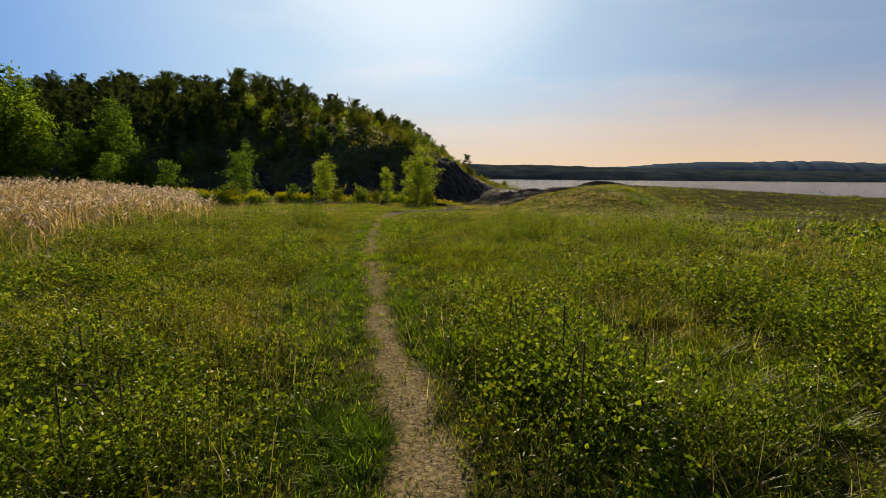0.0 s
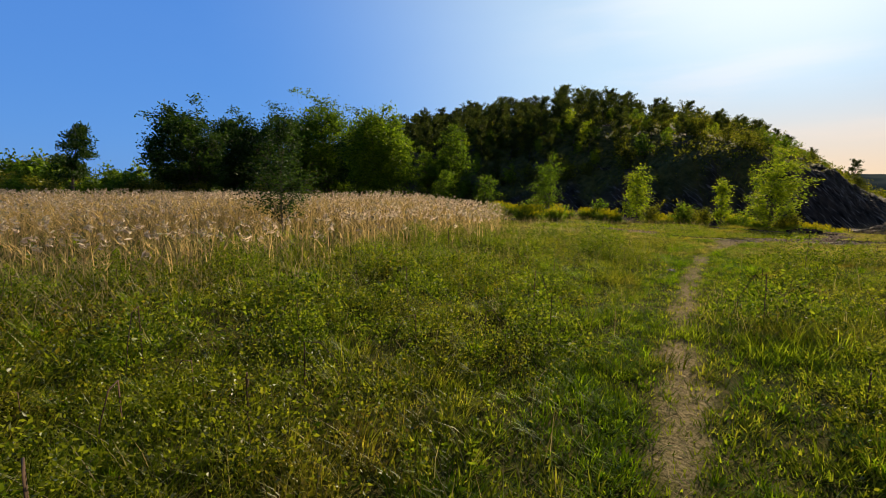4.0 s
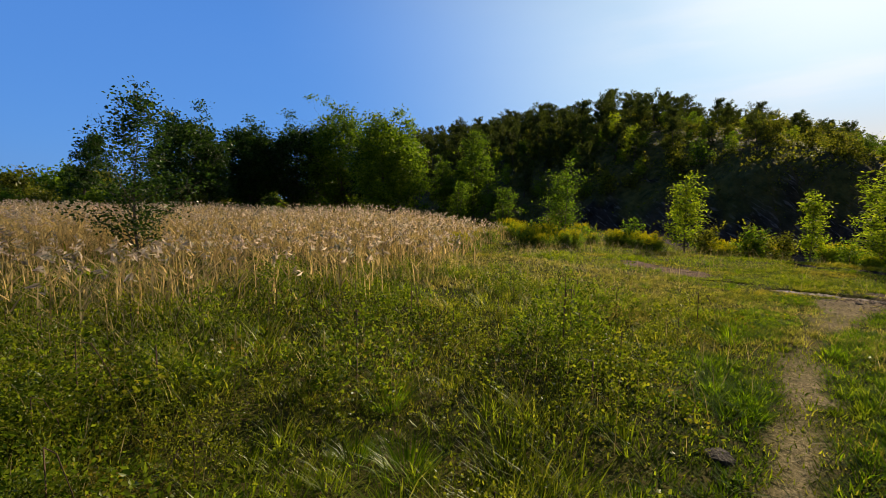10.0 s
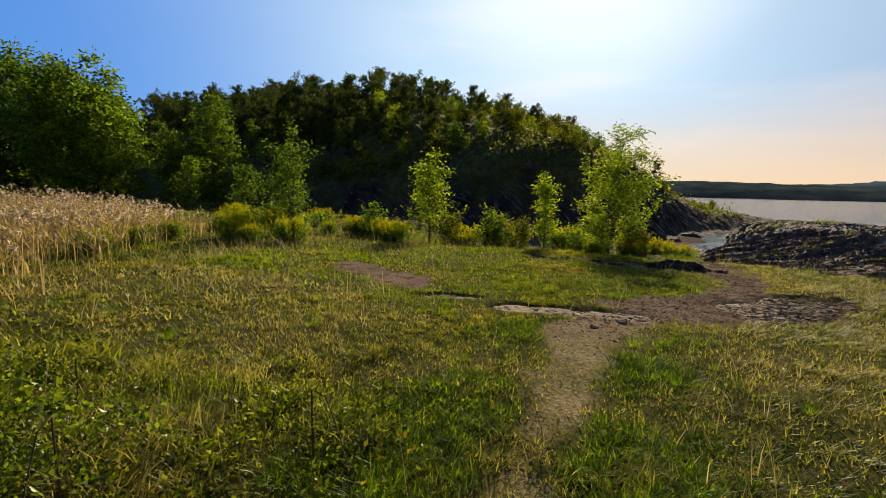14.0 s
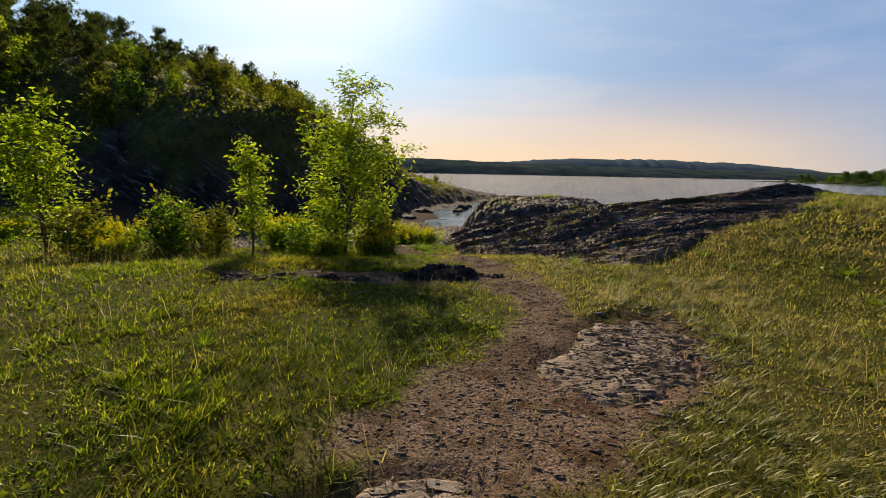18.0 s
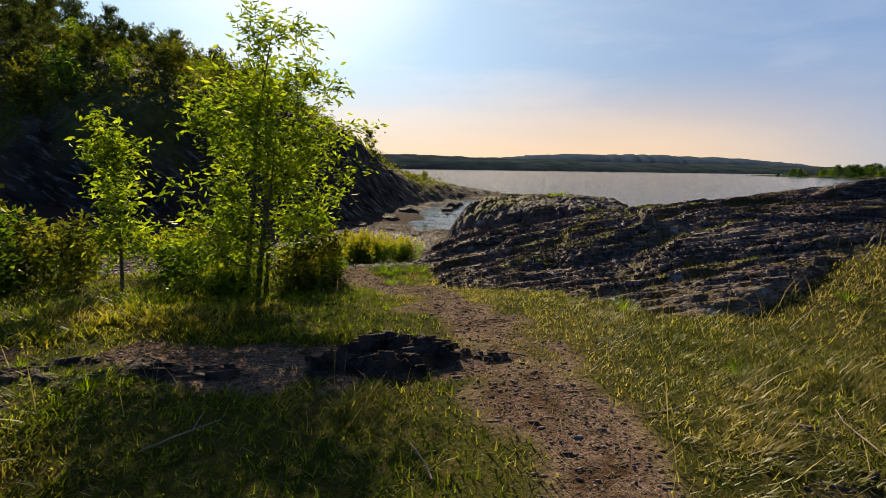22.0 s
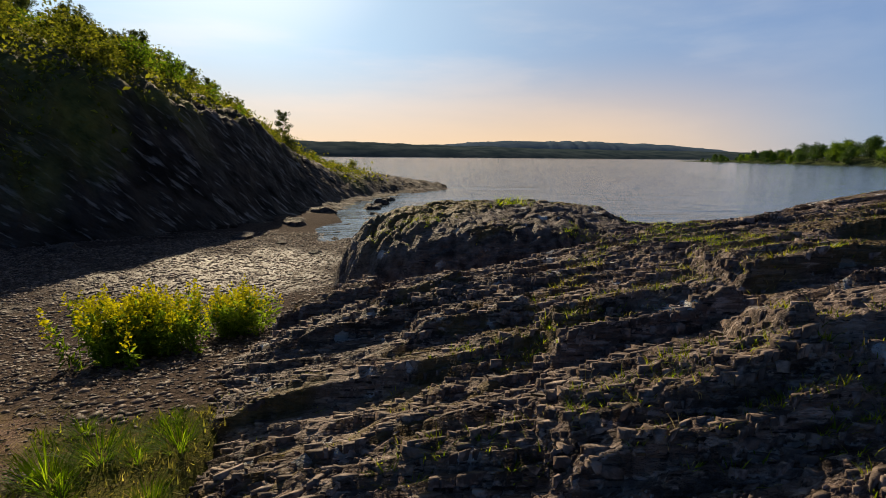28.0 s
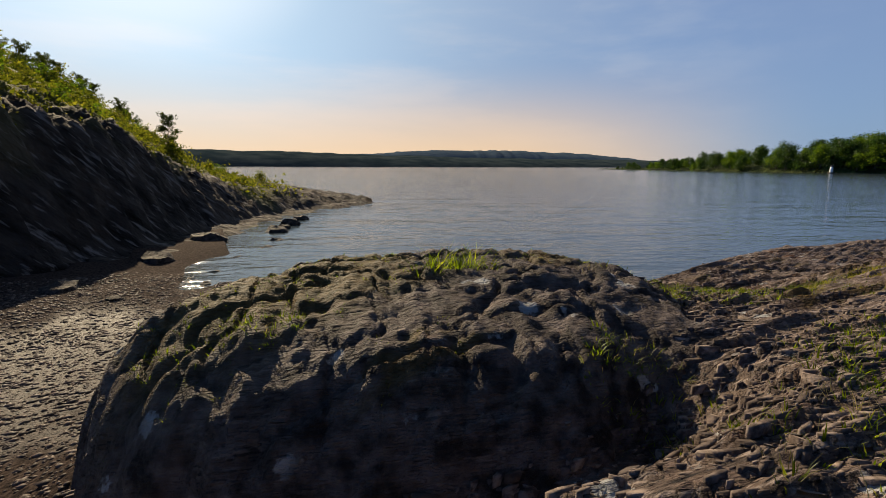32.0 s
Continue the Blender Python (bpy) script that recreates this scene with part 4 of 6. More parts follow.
def plant_tree(name, meshes, m, label, category="tree", group=""):
    top = tagged(empty(name, m), label, category, group)
    if isinstance(meshes[0], list):
        for stem_me, limbs in meshes[0]:
            stem = part_of("stem", stem_me, top)
            for limb_me in limbs:
                part_of("limb", limb_me, stem)
    else:
        part_of("trunk", meshes[0], top)
    part_of("crown", meshes[1], top)
    return top


def at_ground(x, y, turn=0.0, scale=1.0, sink=0.0, height=ground_z):
    z = float(height(np.array([float(x)]), np.array([float(y)]))[0])
    return pose(x, y, z - sink, 0, 0, turn) @ Matrix.Scale(scale, 4)


# saplings and trees round the clearing
ALDER = tree_meshes("bushy_sapling", 11, 3.4, 3, 0.04, 0.06, 0.4, 34, 3800, 0.10, 0.55, 0.13, MAT_LEAF_MID, 0.75, split=True)
ASH = tree_meshes("slender_sapling", 12, 3.2, 2, 0.04, 0.16, 0.26, 28, 3200, 0.12, 0.5, 0.13, MAT_LEAF_BRIGHT, 0.45, 0.4, 0.35, split=True)
ASH_SMALL = tree_meshes("small_sapling", 13, 2.35, 1, 0.028, 0.2, 0.24, 18, 1900, 0.105, 0.55, 0.10, MAT_LEAF_BRIGHT, 0.6, 0.36, 0.4, split=True)
ASH_TALL = tree_meshes("young_ash", 14, 3.7, 4, 0.045, 0.08, 0.37, 46, 9500, 0.105, 0.45, 0.11, MAT_LEAF_BRIGHT, 0.5, 0.32, 0.45, split=True)
BIRCH = tree_meshes("sparse_birch", 15, 4.7, 1, 0.045, 0.06, 0.4, 60, 5600, 0.095, 0.55, 0.14, MAT_LEAF_DARK, 0.7, 0.6, 0.2, split=True)
plant_tree("sapling", ALDER, at_ground(-11.8, 27.9, 10), "bushy green sapling among goldenrod by the reeds")
plant_tree("sapling", ASH, at_ground(-7.5, 29.9, 40), "slender backlit sapling with bright green leaves")
plant_tree("sapling", ASH_SMALL, at_ground(-3.45, 29.4, 20), "small thin-stemmed sapling with bright leaves")
plant_tree("young_tree", ASH_TALL, at_ground(-1.75, 29.1, 65), "tall many-stemmed young tree casting shade on the grass")
plant_tree("birch", BIRCH, at_ground(-14.6, 12.6, 0, 0.84), "sparse dark-leaved birch standing in the reeds")

HILL_ASH = tree_meshes("hill_sapling", 16, 3.2, 2, 0.04, 0.18, 0.26, 20, 1100, 0.18, 0.5, 0.15, MAT_LEAF_BRIGHT, 0.4, twigs=1, sides=3)
LOW_BUSH = tree_meshes("low_bush", 17, 3.2, 3, 0.04, 0.05, 0.34, 24, 1600, 0.15, 0.55, 0.16, MAT_LEAF_MID, 0.6, twigs=1, sides=3)
BIG_A = tree_meshes("big_leafy_tree", 21, 11.6, 3, 0.24, 0.03, 0.4, 100, 30000, 0.26, 0.3, 0.40, MAT_LEAF_MID, 0.0, clusters=620)
BIG_B = tree_meshes("round_leafy_tree", 22, 8.8, 3, 0.18, 0.03, 0.38, 90, 25000, 0.24, 0.3, 0.34, MAT_LEAF_FRESH, 0.0, clusters=520)
BIG_C = tree_meshes("dark_leafy_tree", 23, 9.5, 3, 0.2, 0.03, 0.38, 80, 20000, 0.28, 0.35, 0.40, MAT_LEAF_DARK, 0.0, clusters=420)
MID_T = tree_meshes("mid_tree", 24, 7.6, 2, 0.12, 0.08, 0.3, 60, 10000, 0.2, 0.45, 0.24, MAT_LEAF_MID, 0.5, clusters=300)
for meshes, x, y, s, a, words in (
        (BIG_A, -47.5, 40.5, 1.03, 0, "tall broad-leaved tree behind the reeds"), (BIG_B, -33.5, 35.5, 1.0, 30, "bright round-crowned tree behind the reeds"),
        (MID_T, -29.8, 43, 1.0, 80, "slim bright broad-leaved tree below the hill"), (BIG_C, -49.5, 24.5, 0.95, 50, "dark broad-leaved tree behind the reeds"),
        (BIG_C, -54, 32, 1.0, 150, "dark broad-leaved tree behind the reeds"), (BIG_C, -40.5, 41, 0.95, 250, "dark broad-leaved tree behind the reeds"),
        (MID_T, -31, 40, 0.7, 200, "slim bright broad-leaved tree below the hill"), (BIG_C, -52, 37, 1.05, 300, "dark broad-leaved tree behind the reeds"),
        (LOW_BUSH, -27, 37.5, 1.1, 200, "low bright bush below the hill"), (LOW_BUSH, -22, 37, 0.9, 100, "low bright bush below the hill")):
    plant_tree("broadleaf_tree", meshes, at_ground(x, y, a, s), words)
SPRUCE = pine_meshes("spruce", 31, 7.5, MAT_LEAF_DARK, 7000, 0.0, 0.36, 1.0, 46, 0.05, -0.15)
for x, y, s, a in ((-62, 18.2, 1.12, 0), (-50.5, 0.7, 1.0, 90), (-60, 30, 1.2, 200), (-57, 33, 1.3, 10)):
    plant_tree("conifer", SPRUCE, at_ground(x, y, a, s), "dark green conifer at the meadow's edge")
for x, y, s, a, m in ((-46, -4, 0.85, 0, BIG_B), (-44, -7, 0.9, 120, BIG_B), (-60, -3, 0.7, 60, BIG_C)):
    plant_tree("broadleaf_tree", m, at_ground(x, y, a, s), "yellow-green tree at the meadow's edge")

# pines and shrubs of the hill
rng = np.random.default_rng(40)
PINES = [pine_meshes("pine", 50 + k, 4.2, MAT_NEEDLE, 4200, 0.1 + 0.05 * k, 0.34 + 0.03 * k, 0.5 + 0.12 * (k % 3), 20, 0.12) for k in range(5)]
SHRUBS = [tree_meshes("shrub", 60 + k, 1.6, 4, 0.02, 0.02, 0.5, 24, 900, 0.14, 0.6, 0.14, (MAT_SHRUB, MAT_LEAF_MID, MAT_SHRUB)[k], 0.4, twigs=1, sides=3) for k in range(3)]


def hill_place(x, y, a, s):
    return at_ground(x, y, a, s, 0.1, hill_z)


spots = []
tx, ty = rng.uniform(-80, 6, 6000), rng.uniform(46, 92, 6000)
d, s = seg_dist(tx, ty, FOOT)
k = (s > 0) & (d > 4) & (hill_z(tx, ty) > 1.5) & (rng.random(6000) < (d - 4) / 14 + (-tx - 16) / 26)
for x, y in zip(tx[k], ty[k]):
    if len(spots) == 298:
        break
    if any((x - a) ** 2 + (y - b) ** 2 < 4.5 for a, b in spots):
        continue
    spots.append((x, y))
for k, (x, y) in enumerate(spots):
    s = rng.uniform(0.65, 1.25) * np.interp(x, [-30, -10, 6], [1.0, 0.58, 0.38])
    plant_tree("pine", PINES[k % 5], hill_place(x, y, rng.uniform(0, 360), s), "dark wind-shaped pine on the rocky hill", "tree", "pines on the hill")
tx, ty = rng.uniform(-60, 13, 3000), rng.uniform(44, 84, 3000)
d, s = seg_dist(tx, ty, FOOT)
k = (s > 0) & (d > 1.6) & (hill_moss(tx, ty) > 0.4)
for count, (x, y) in enumerate(list(zip(tx[k], ty[k]))[:260]):
    sc = rng.uniform(0.55, 1.45) * np.interp(x, [-10, 13], [1.0, 0.4])
    plant_tree("shrub", SHRUBS[count % 3], hill_place(x, y, rng.uniform(0, 360), sc), "low scrub bush on the rocky hill", "shrub", "scrub on the hill")
for x, y, s in ((-23.5, 58.5, 0.95), (-29.5, 59.2, 0.8), (-19, 52, 0.9), (-26, 49, 0.7), (-14, 55, 0.6), (-33, 52.5, 0.8), (-37.5, 56, 0.9), (-21, 47.5, 0.55), (-10.5, 50.5, 0.45), (-16.5, 48.6, 0.5), (-12, 60, 0.5), (-30.5, 48.5, 0.7), (-7.5, 56.5, 0.4), (-24.5, 52.6, 0.6)):
    plant_tree("hill_tree", HILL_ASH, hill_place(x, y, x * 40, s), "bright young tree on the hillside")
plant_tree("pine", PINES[1], hill_place(3.4, 63.5, 0, 0.55), "small lone pine at the end of the hill", "tree", "pines on the hill")

# heather, juniper and bilberry matting the hill
n = 100000
x, y = rng.uniform(-75, 14, n), rng.uniform(43, 96, n)
d, s = seg_dist(x, y, FOOT)
k = (s > 0) & (d > 1.2) & (rng.random(n) < hill_moss(x, y) * np.clip(0.4 + 2.6 * fbm(x / 2.5, y / 2.5, 3, 95), 0.06, 1))
x, y = x[k], y[k]
low = 0.9 * np.clip(0.6 + 2.0 * fbm(x / 1.8, y / 1.8, 3, 97), 0.1, 1.5)
at = np.stack([x, y, hill_z(x, y) + low * rng.random(len(x))], 1)
n = 100000
x, y = rng.uniform(-9, 13, n), rng.uniform(44, 68, n)
d, s = seg_dist(x, y, FOOT)
k = (s > 0) & (d > 1.0) & (rng.random(n) < hill_moss(x, y) * np.clip(0.35 + 3.0 * fbm(x / 1.4, y / 1.4, 3, 99), 0.06, 1))
x, y = x[k], y[k]
at2 = np.stack([x, y, hill_z(x, y) + 0.55 * np.clip(0.5 + 2.5 * fbm(x / 1.1, y / 1.1, 3, 101), 0.1, 1.4) * rng.random(len(x))], 1)
tagged(new("hill_scrub", join_np("hill_scrub", [leaves_np(at, rng.uniform(0.14, 0.34, len(at)), rng, 0.6, 0.5), leaves_np(at2, rng.uniform(0.07, 0.2, len(at2)), rng, 0.6, 0.5)], MAT_SHRUB)), "low green-brown scrub matting the hill", "scrub", kind="stuff")

# hedge and trees along the far western edge
HEDGE = [tree_meshes("hedge_bush", 80 + k, 3.2, 4, 0.04, 0.02, 0.5, 30, 1300, 0.34, 0.5, 0.32, (MAT_SHRUB, MAT_LEAF_MID)[k], 0.35, twigs=1, sides=3) for k in range(2)]
for k in range(60):
    a = radians(40 + 62 * (k + rng.random()) / 60)
    r = rng.uniform(74, 96)
    x, y = -r * math.sin(a), 5 + r * math.cos(a)
    plant_tree("bush", HEDGE[k % 2], at_ground(x, y, rng.uniform(0, 360), rng.uniform(0.8, 1.7) * (0.4 if 83 < math.degrees(a) < 99 else 1.0)), "dense green bush at the meadow's far edge", "bush", "bushes at the far edge")
for k in range(30):
    a = radians(78 + 30 * (k + rng.random()) / 30)
    r = rng.uniform(126, 145)
    plant_tree("bush", HEDGE[k % 2], at_ground(-r * math.sin(a), 5 + r * math.cos(a), rng.uniform(0, 360), rng.uniform(1.5, 2.3)), "dense green bush at the meadow's far edge", "bush", "bushes at the far edge")
for k in range(26):
    x, y = rng.uniform(-62, -46), rng.uniform(8, 26)
    plant_tree("bush", HEDGE[k % 2], at_ground(x, y, rng.uniform(0, 360), rng.uniform(0.35, 0.75)), "low green bush behind the reeds", "bush", "bushes at the far edge")

# low building far across the meadow
barn = tagged(empty("farm_building", at_ground(-112, 2.5, 12, 0.4)), "low farm building with a grey roof far off", "building")
bm = bmesh.new()
bmesh.ops.create_cube(bm, size=1.0, matrix=Matrix.Translation((0, 0, 1.6)) @ Matrix.Diagonal((9, 22, 3.2, 1)))
me = bpy.data.meshes.new("barn_wall")
bm.to_mesh(me)
me.materials.append(MAT_WALL)
part_of("wall", me, barn)
me = mesh_np("barn_roof", [(-5, -11.6, 3.1), (5, -11.6, 3.1), (0, -11.6, 6.2), (-5, 11.6, 3.1), (5, 11.6, 3.1), (0, 11.6, 6.2), (-5, -11.6, 2.9), (5, -11.6, 2.9), (-5, 11.6, 2.9), (5, 11.6, 2.9)], [(0, 3, 5, 2), (1, 2, 5, 4), (6, 7, 9, 8), (0, 6, 8, 3), (1, 4, 9, 7)], [(0, 2, 1), (3, 4, 5)], MAT_ROOF)
part_of("roof", me, barn, "grey corrugated roof")

# ---- across the water ----


def far_ridge(name, line, heights, depth, material, seed, base=SEA - 2):
    n = 240
    f = np.linspace(0, 1, n)
    px = np.interp(f, np.linspace(0, 1, len(line)), [p[0] for p in line])
    py = np.interp(f, np.linspace(0, 1, len(line)), [p[1] for p in line])
    h = np.interp(f, np.linspace(0, 1, len(heights)), heights) * (1 + 0.16 * fbm(f * 14, f * 0 + seed, 4, seed) + 0.12 * fbm(f * 90, f * 0, 3, seed + 2))
    dx, dy = np.gradient(px), np.gradient(py)
    ln = np.hypot(dx, dy)
    nx, ny = -dy / ln, dx / ln
    rows = []
    for g, k in ((0.0, -0.02), (0.08, 0.28), (0.35, 0.7), (0.75, 0.97), (1.1, 1.0), (1.8, 0.4)):
        rows.append(np.stack([px + nx * depth * g, py + ny * depth * g, base + (h - base) * k * (1 + 0.1 * fbm(f * 60, f * 0 + g * 9, 3, seed + 5))], 1))
    rows.append(rows[-1] * np.array([1, 1, 0]) + np.array([0, 0, base]))
    verts = np.concatenate(rows)
    i = (np.arange(len(rows) - 1)[:, None] * n + np.arange(n - 1)[None, :]).ravel()
    return tagged(new(name, mesh_np(name, verts, np.stack([i, i + 1, i + n + 1, i + n], 1), None, material, True)), "", "hills", kind="structure")


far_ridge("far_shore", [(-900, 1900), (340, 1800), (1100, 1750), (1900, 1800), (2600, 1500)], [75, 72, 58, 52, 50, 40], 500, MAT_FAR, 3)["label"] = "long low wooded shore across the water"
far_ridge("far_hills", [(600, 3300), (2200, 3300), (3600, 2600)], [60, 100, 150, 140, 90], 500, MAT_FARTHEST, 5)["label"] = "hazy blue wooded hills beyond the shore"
MAT_WOODFLOOR = surface("wooded_slope", lambda t: mix_rgb(t, noise_fac(t, 0.12, 0.35, 0.65, 6.0), (0.022, 0.034, 0.012), (0.07, 0.085, 0.025)), 1.0, ((0.3, 1.0, 3.0, None),), 0.05)
land = far_ridge("peninsula", [(455, 470), (380, 300), (310, 150), (330, 70), (420, -30)], [0.6, 4.0, 14.0, 20.0, 24.0], 120, MAT_WOODFLOOR, 7)
land["label"] = "low wooded point across the bay"
POINT_TREES = [tree_meshes("point_tree", 90 + k, 11.0, 2, 0.2, 0.02, 0.5, 24, 2400, 0.75, 0.4, 0.9, (MAT_LEAF_DARK, MAT_LEAF_DARK, MAT_LEAF_MID)[k], 0.5, twigs=1, sides=3) for k in range(3)]
for k in range(290):
    f, g = 0.13 + 0.87 * (k + rng.random()) / 290, 0.04 + 0.6 * rng.random() ** 1.3
    x = float(np.interp(f, [0, 0.25, 0.5, 0.75, 1], [455, 380, 310, 330, 420])) + 110 * g
    y = float(np.interp(f, [0, 0.25, 0.5, 0.75, 1], [470, 300, 150, 70, -30])) - 40 * g * (1 - f)
    s = rng.uniform(0.45, 1.25) * float(np.interp(f, [0.13, 0.2, 0.32, 0.5, 1], [0.26, 0.55, 0.8, 1.0, 1.08]))
    rise = float(np.interp(f, [0, 0.25, 0.5, 0.75, 1], [0.6, 4, 14, 20, 24])) * float(np.interp(g, [0, 0.08, 0.35, 0.75], [-0.1, 0.2, 0.62, 0.9]))
    plant_tree("shore_tree", POINT_TREES[k % 3], pose(x, y, rise - 1.2, 0, 0, rng.uniform(0, 360)) @ Matrix.Scale(s, 4), "green broad-leaved tree on the wooded point", "tree", "trees on the point")
light = tagged(empty("lighthouse", pose(302, 137, -0.8) @ Matrix.Scale(0.75, 4)), "small white lighthouse with a dark top on the shore", "lighthouse")
part_of("tower", join_np("tower", [tube_np([(0, 0, 0), (0, 0, 2.0), (0, 0, 3.8)], [1.1, 0.95, 0.8], 12)], MAT_WHITE), light)
part_of("lantern", join_np("lantern", [tube_np([(0, 0, 3.8), (0, 0, 4.6), (0, 0, 4.9)], [0.6, 0.6, 0.1], 10)], MAT_ROOF), light, "dark lantern room")
part_of("base", join_np("base", [tube_np([(0, 0, -1.0), (0, 0, 0.1)], [2.4, 2.2], 10)], MAT_CLIFF), light)

# ---- grass, weeds, reeds ----
rng = np.random.default_rng(100)
PATHLINE = [(0, 0), (-0.8, 5), (-1.6, 9.2), (-1.9, 13), (-2.1, 17), (-1.5, 19.7), (-0.3, 23), (0.7, 25), (1.9, 27), (3.6, 30.2)]
REEDS = [(-9.2, 17.0), (-11.2, 13.8), (-12.8, 11.4), (-13.6, 7.4), (-16.5, 3.4), (-23, 0.2), (-34, -0.5), (-46, 5), (-44, 21), (-30, 29), (-20, 30), (-14.5, 26.5), (-12.0, 22.5), (-10.4, 19)]
REED_FRINGE = [(-7.9, 5.5), (-8.0, 9), (-7.2, 13.5), (-8.6, 18), (-12.5, 18), (-20, 12), (-28, 5), (-13, 4.4)]


def in_poly(x, y, poly):
    ok = np.zeros(np.shape(x), dtype=bool)
    for (ax, ay), (bx, by) in zip(poly, poly[1:] + poly[:1]):
        if ay == by:
            continue
        cross = ((ay > y) != (by > y)) & (x < (bx - ax) * (y - ay) / (by - ay) + ax)
        ok ^= cross
    return ok


def reed_inside(x, y):
    d, _ = seg_dist(x, y, REEDS + REEDS[:1])
    return np.where(in_poly(x, y, REEDS), d, -d) + 3.0 * fbm(x / 2.2, y / 2.2, 3, 111)


def grass_share(x, y):
    """How much grass grows: 1 in the meadow, 0 on bare ground."""
    g = 1 - np.clip(trail_mask(x, y) * np.interp(y, [0, 12, 18], [0.74, 0.72, 0.97]), 0, 1)
    g = g * (1 - gravel_mask(x, y)) * (1 - shingle_mask(x, y)) * (1 - step01(0.1, 0.4, slab_core(x, y)))
    g = g * (1 - step01(0.05, 0.3, rock_inside(x, y)))
    sea = ground_z(x, y) < -0.6
    d, s = seg_dist(x, y, FOOT)
    return np.where(sea | ((s > 0) & (d > 1)), 0, g)


zone = None


def scatter(n, x0, x1, y0, y1, near, far):
    """n tries in a box; kept by grass share and by distance from the line walked."""
    x, y = rng.uniform(x0, x1, n), rng.uniform(y0, y1, n)
    d, _ = seg_dist(x, y, PATHLINE)
    k = (d >= near) & (d < far)
    x, y = x[k], y[k]
    k = np.ones(len(x), dtype=bool)
    if zone:
        edge = 5 * fbm(x / 1.5, y / 1.5, 3, 129)
        slope = (y + edge - 0.25 * x > 17.5) & (x + edge < 9.0) & ((y + edge < 20.8) | (x + 0.5 * edge > np.interp(y, [21, 23, 25], [-1.4, -0.2, 0.5])))
        k = slope == (zone == "slope")
        x, y = x[k], y[k]
    k = rng.random(len(x)) < grass_share(x, y)
    return x[k], y[k]


def on_ground(x, y, sink=0.01):
    return np.stack([x, y, ground_z(x, y) - sink], 1)


def trail_side(x, y):
    """Metres from the trail's middle, positive to the east."""
    return x - np.interp(y, TRAIL_Y, TRAIL_X)


def height_patch(x, y):
    """Grass stands short beside the trail and on the slope, in knee-high tufts elsewhere."""
    off = np.abs(trail_side(x, y))
    h = 0.7 + 1.9 * fbm(x / 2.0, y / 2.0, 3, 121) + 2.2 * np.clip(fbm(x / 0.55, y / 0.55, 2, 123), -0.25, 1)
    return np.clip(h, 0.25, 1.9) * (0.5 + 0.5 * step01(0.3, 1.3, off)) * np.where(y > 17.5, 0.46, 1.0)


def grass_patch(x, y):
    """Grass grows in clumps with open dark ground between them, thicker to the east of the trail."""
    east = step01(-0.6, 0.6, trail_side(x, y))
    open_ground = step01(-0.16, 0.0, fbm(x / 0.75, y / 0.75, 3, 125))
    return np.where(y > 17.0, 0.75 + 0.25 * open_ground, (0.4 + 0.6 * open_ground) * (0.75 + 0.25 * east))


def tufts(n, box, near, far, per, tall, wide, radius, segs=2):
    """Grass in tufts: blades that lean out from a common root."""
    cx, cy = scatter(n, *box, near, far)
    k = rng.random(len(cx)) < grass_patch(cx, cy)
    cx, cy = cx[k], cy[k]
    size = height_patch(cx, cy) * rng.uniform(0.6, 1.3, len(cx))
    rep = np.repeat(np.arange(len(cx)), per)
    ang = rng.random(len(rep)) * 2 * np.pi
    r = radius * np.sqrt(rng.random(len(rep))) * (0.6 + 0.6 * size[rep])
    x, y = cx[rep] + np.cos(ang) * r, cy[rep] + np.sin(ang) * r
    combed = (rng.random(len(rep)) < 0.65) & (cy[rep] > 17)
    ang = np.where(combed, -0.35 + 2.5 * fbm(cx[rep] / 1.5, cy[rep] / 1.5, 2, 127) + 0.45 * rng.normal(size=len(rep)), ang)
    h = tall * size[rep] * rng.uniform(0.5, 1.25, len(rep))
    flat = np.where(cy[rep] > 17, 1.7, 1.0)
    return blades(on_ground(x, y), h, wide * rng.uniform(0.7, 1.4, len(rep)), h * flat * rng.uniform(0.1, 0.7, len(rep)), h * rng.uniform(0.1, 0.9, len(rep)), rng, segs, ang)


for zone, stuff_name, stuff_mat, words in (("meadow", "meadow_grass", MAT_MEADOW, "green meadow grass with dry blades"), ("slope", "grass", MAT_GRASS, "olive and straw-tinged short grass on the slope")):
    pieces = [tufts(58000, (-9, 11, -1.5, 31), 0, 3.6, 18, 0.15, 0.009, 0.075), tufts(52000, (-13, 16, -1.5, 31), 3.6, 9.0, 12, 0.19, 0.016, 0.09),
              tufts(56000, (-42, 42, -2, 38), 9.0, 28, 7, 0.24, 0.036, 0.18, 1), tufts(22000, (-90, 70, -8, 62), 28, 80, 6, 0.3, 0.1, 0.5, 1)]
    for n, box, near, far, wide, tall in ((680000, (-9, 11, -1.5, 31), 0, 4.5, 0.012, 0.06), (260000, (-16, 18, -1.5, 31), 4.5, 12, 0.024, 0.085)):
        x, y = scatter(n, *box, near, far)
        k = rng.random(len(x)) < 0.3 + 0.7 * grass_patch(x, y)
        x, y = x[k], y[k]
        h = tall * rng.uniform(0.5, 1.3, len(x))
        pieces.append(blades(on_ground(x, y), h, wide * rng.uniform(0.7, 1.4, len(x)), h * rng.uniform(0, 0.8, len(x)), h * rng.uniform(0.1, 0.8, len(x)), rng, 1))
    tagged(new(stuff_name, join_np(stuff_name, pieces, stuff_mat)), words, "grass", kind="stuff")
zone = None

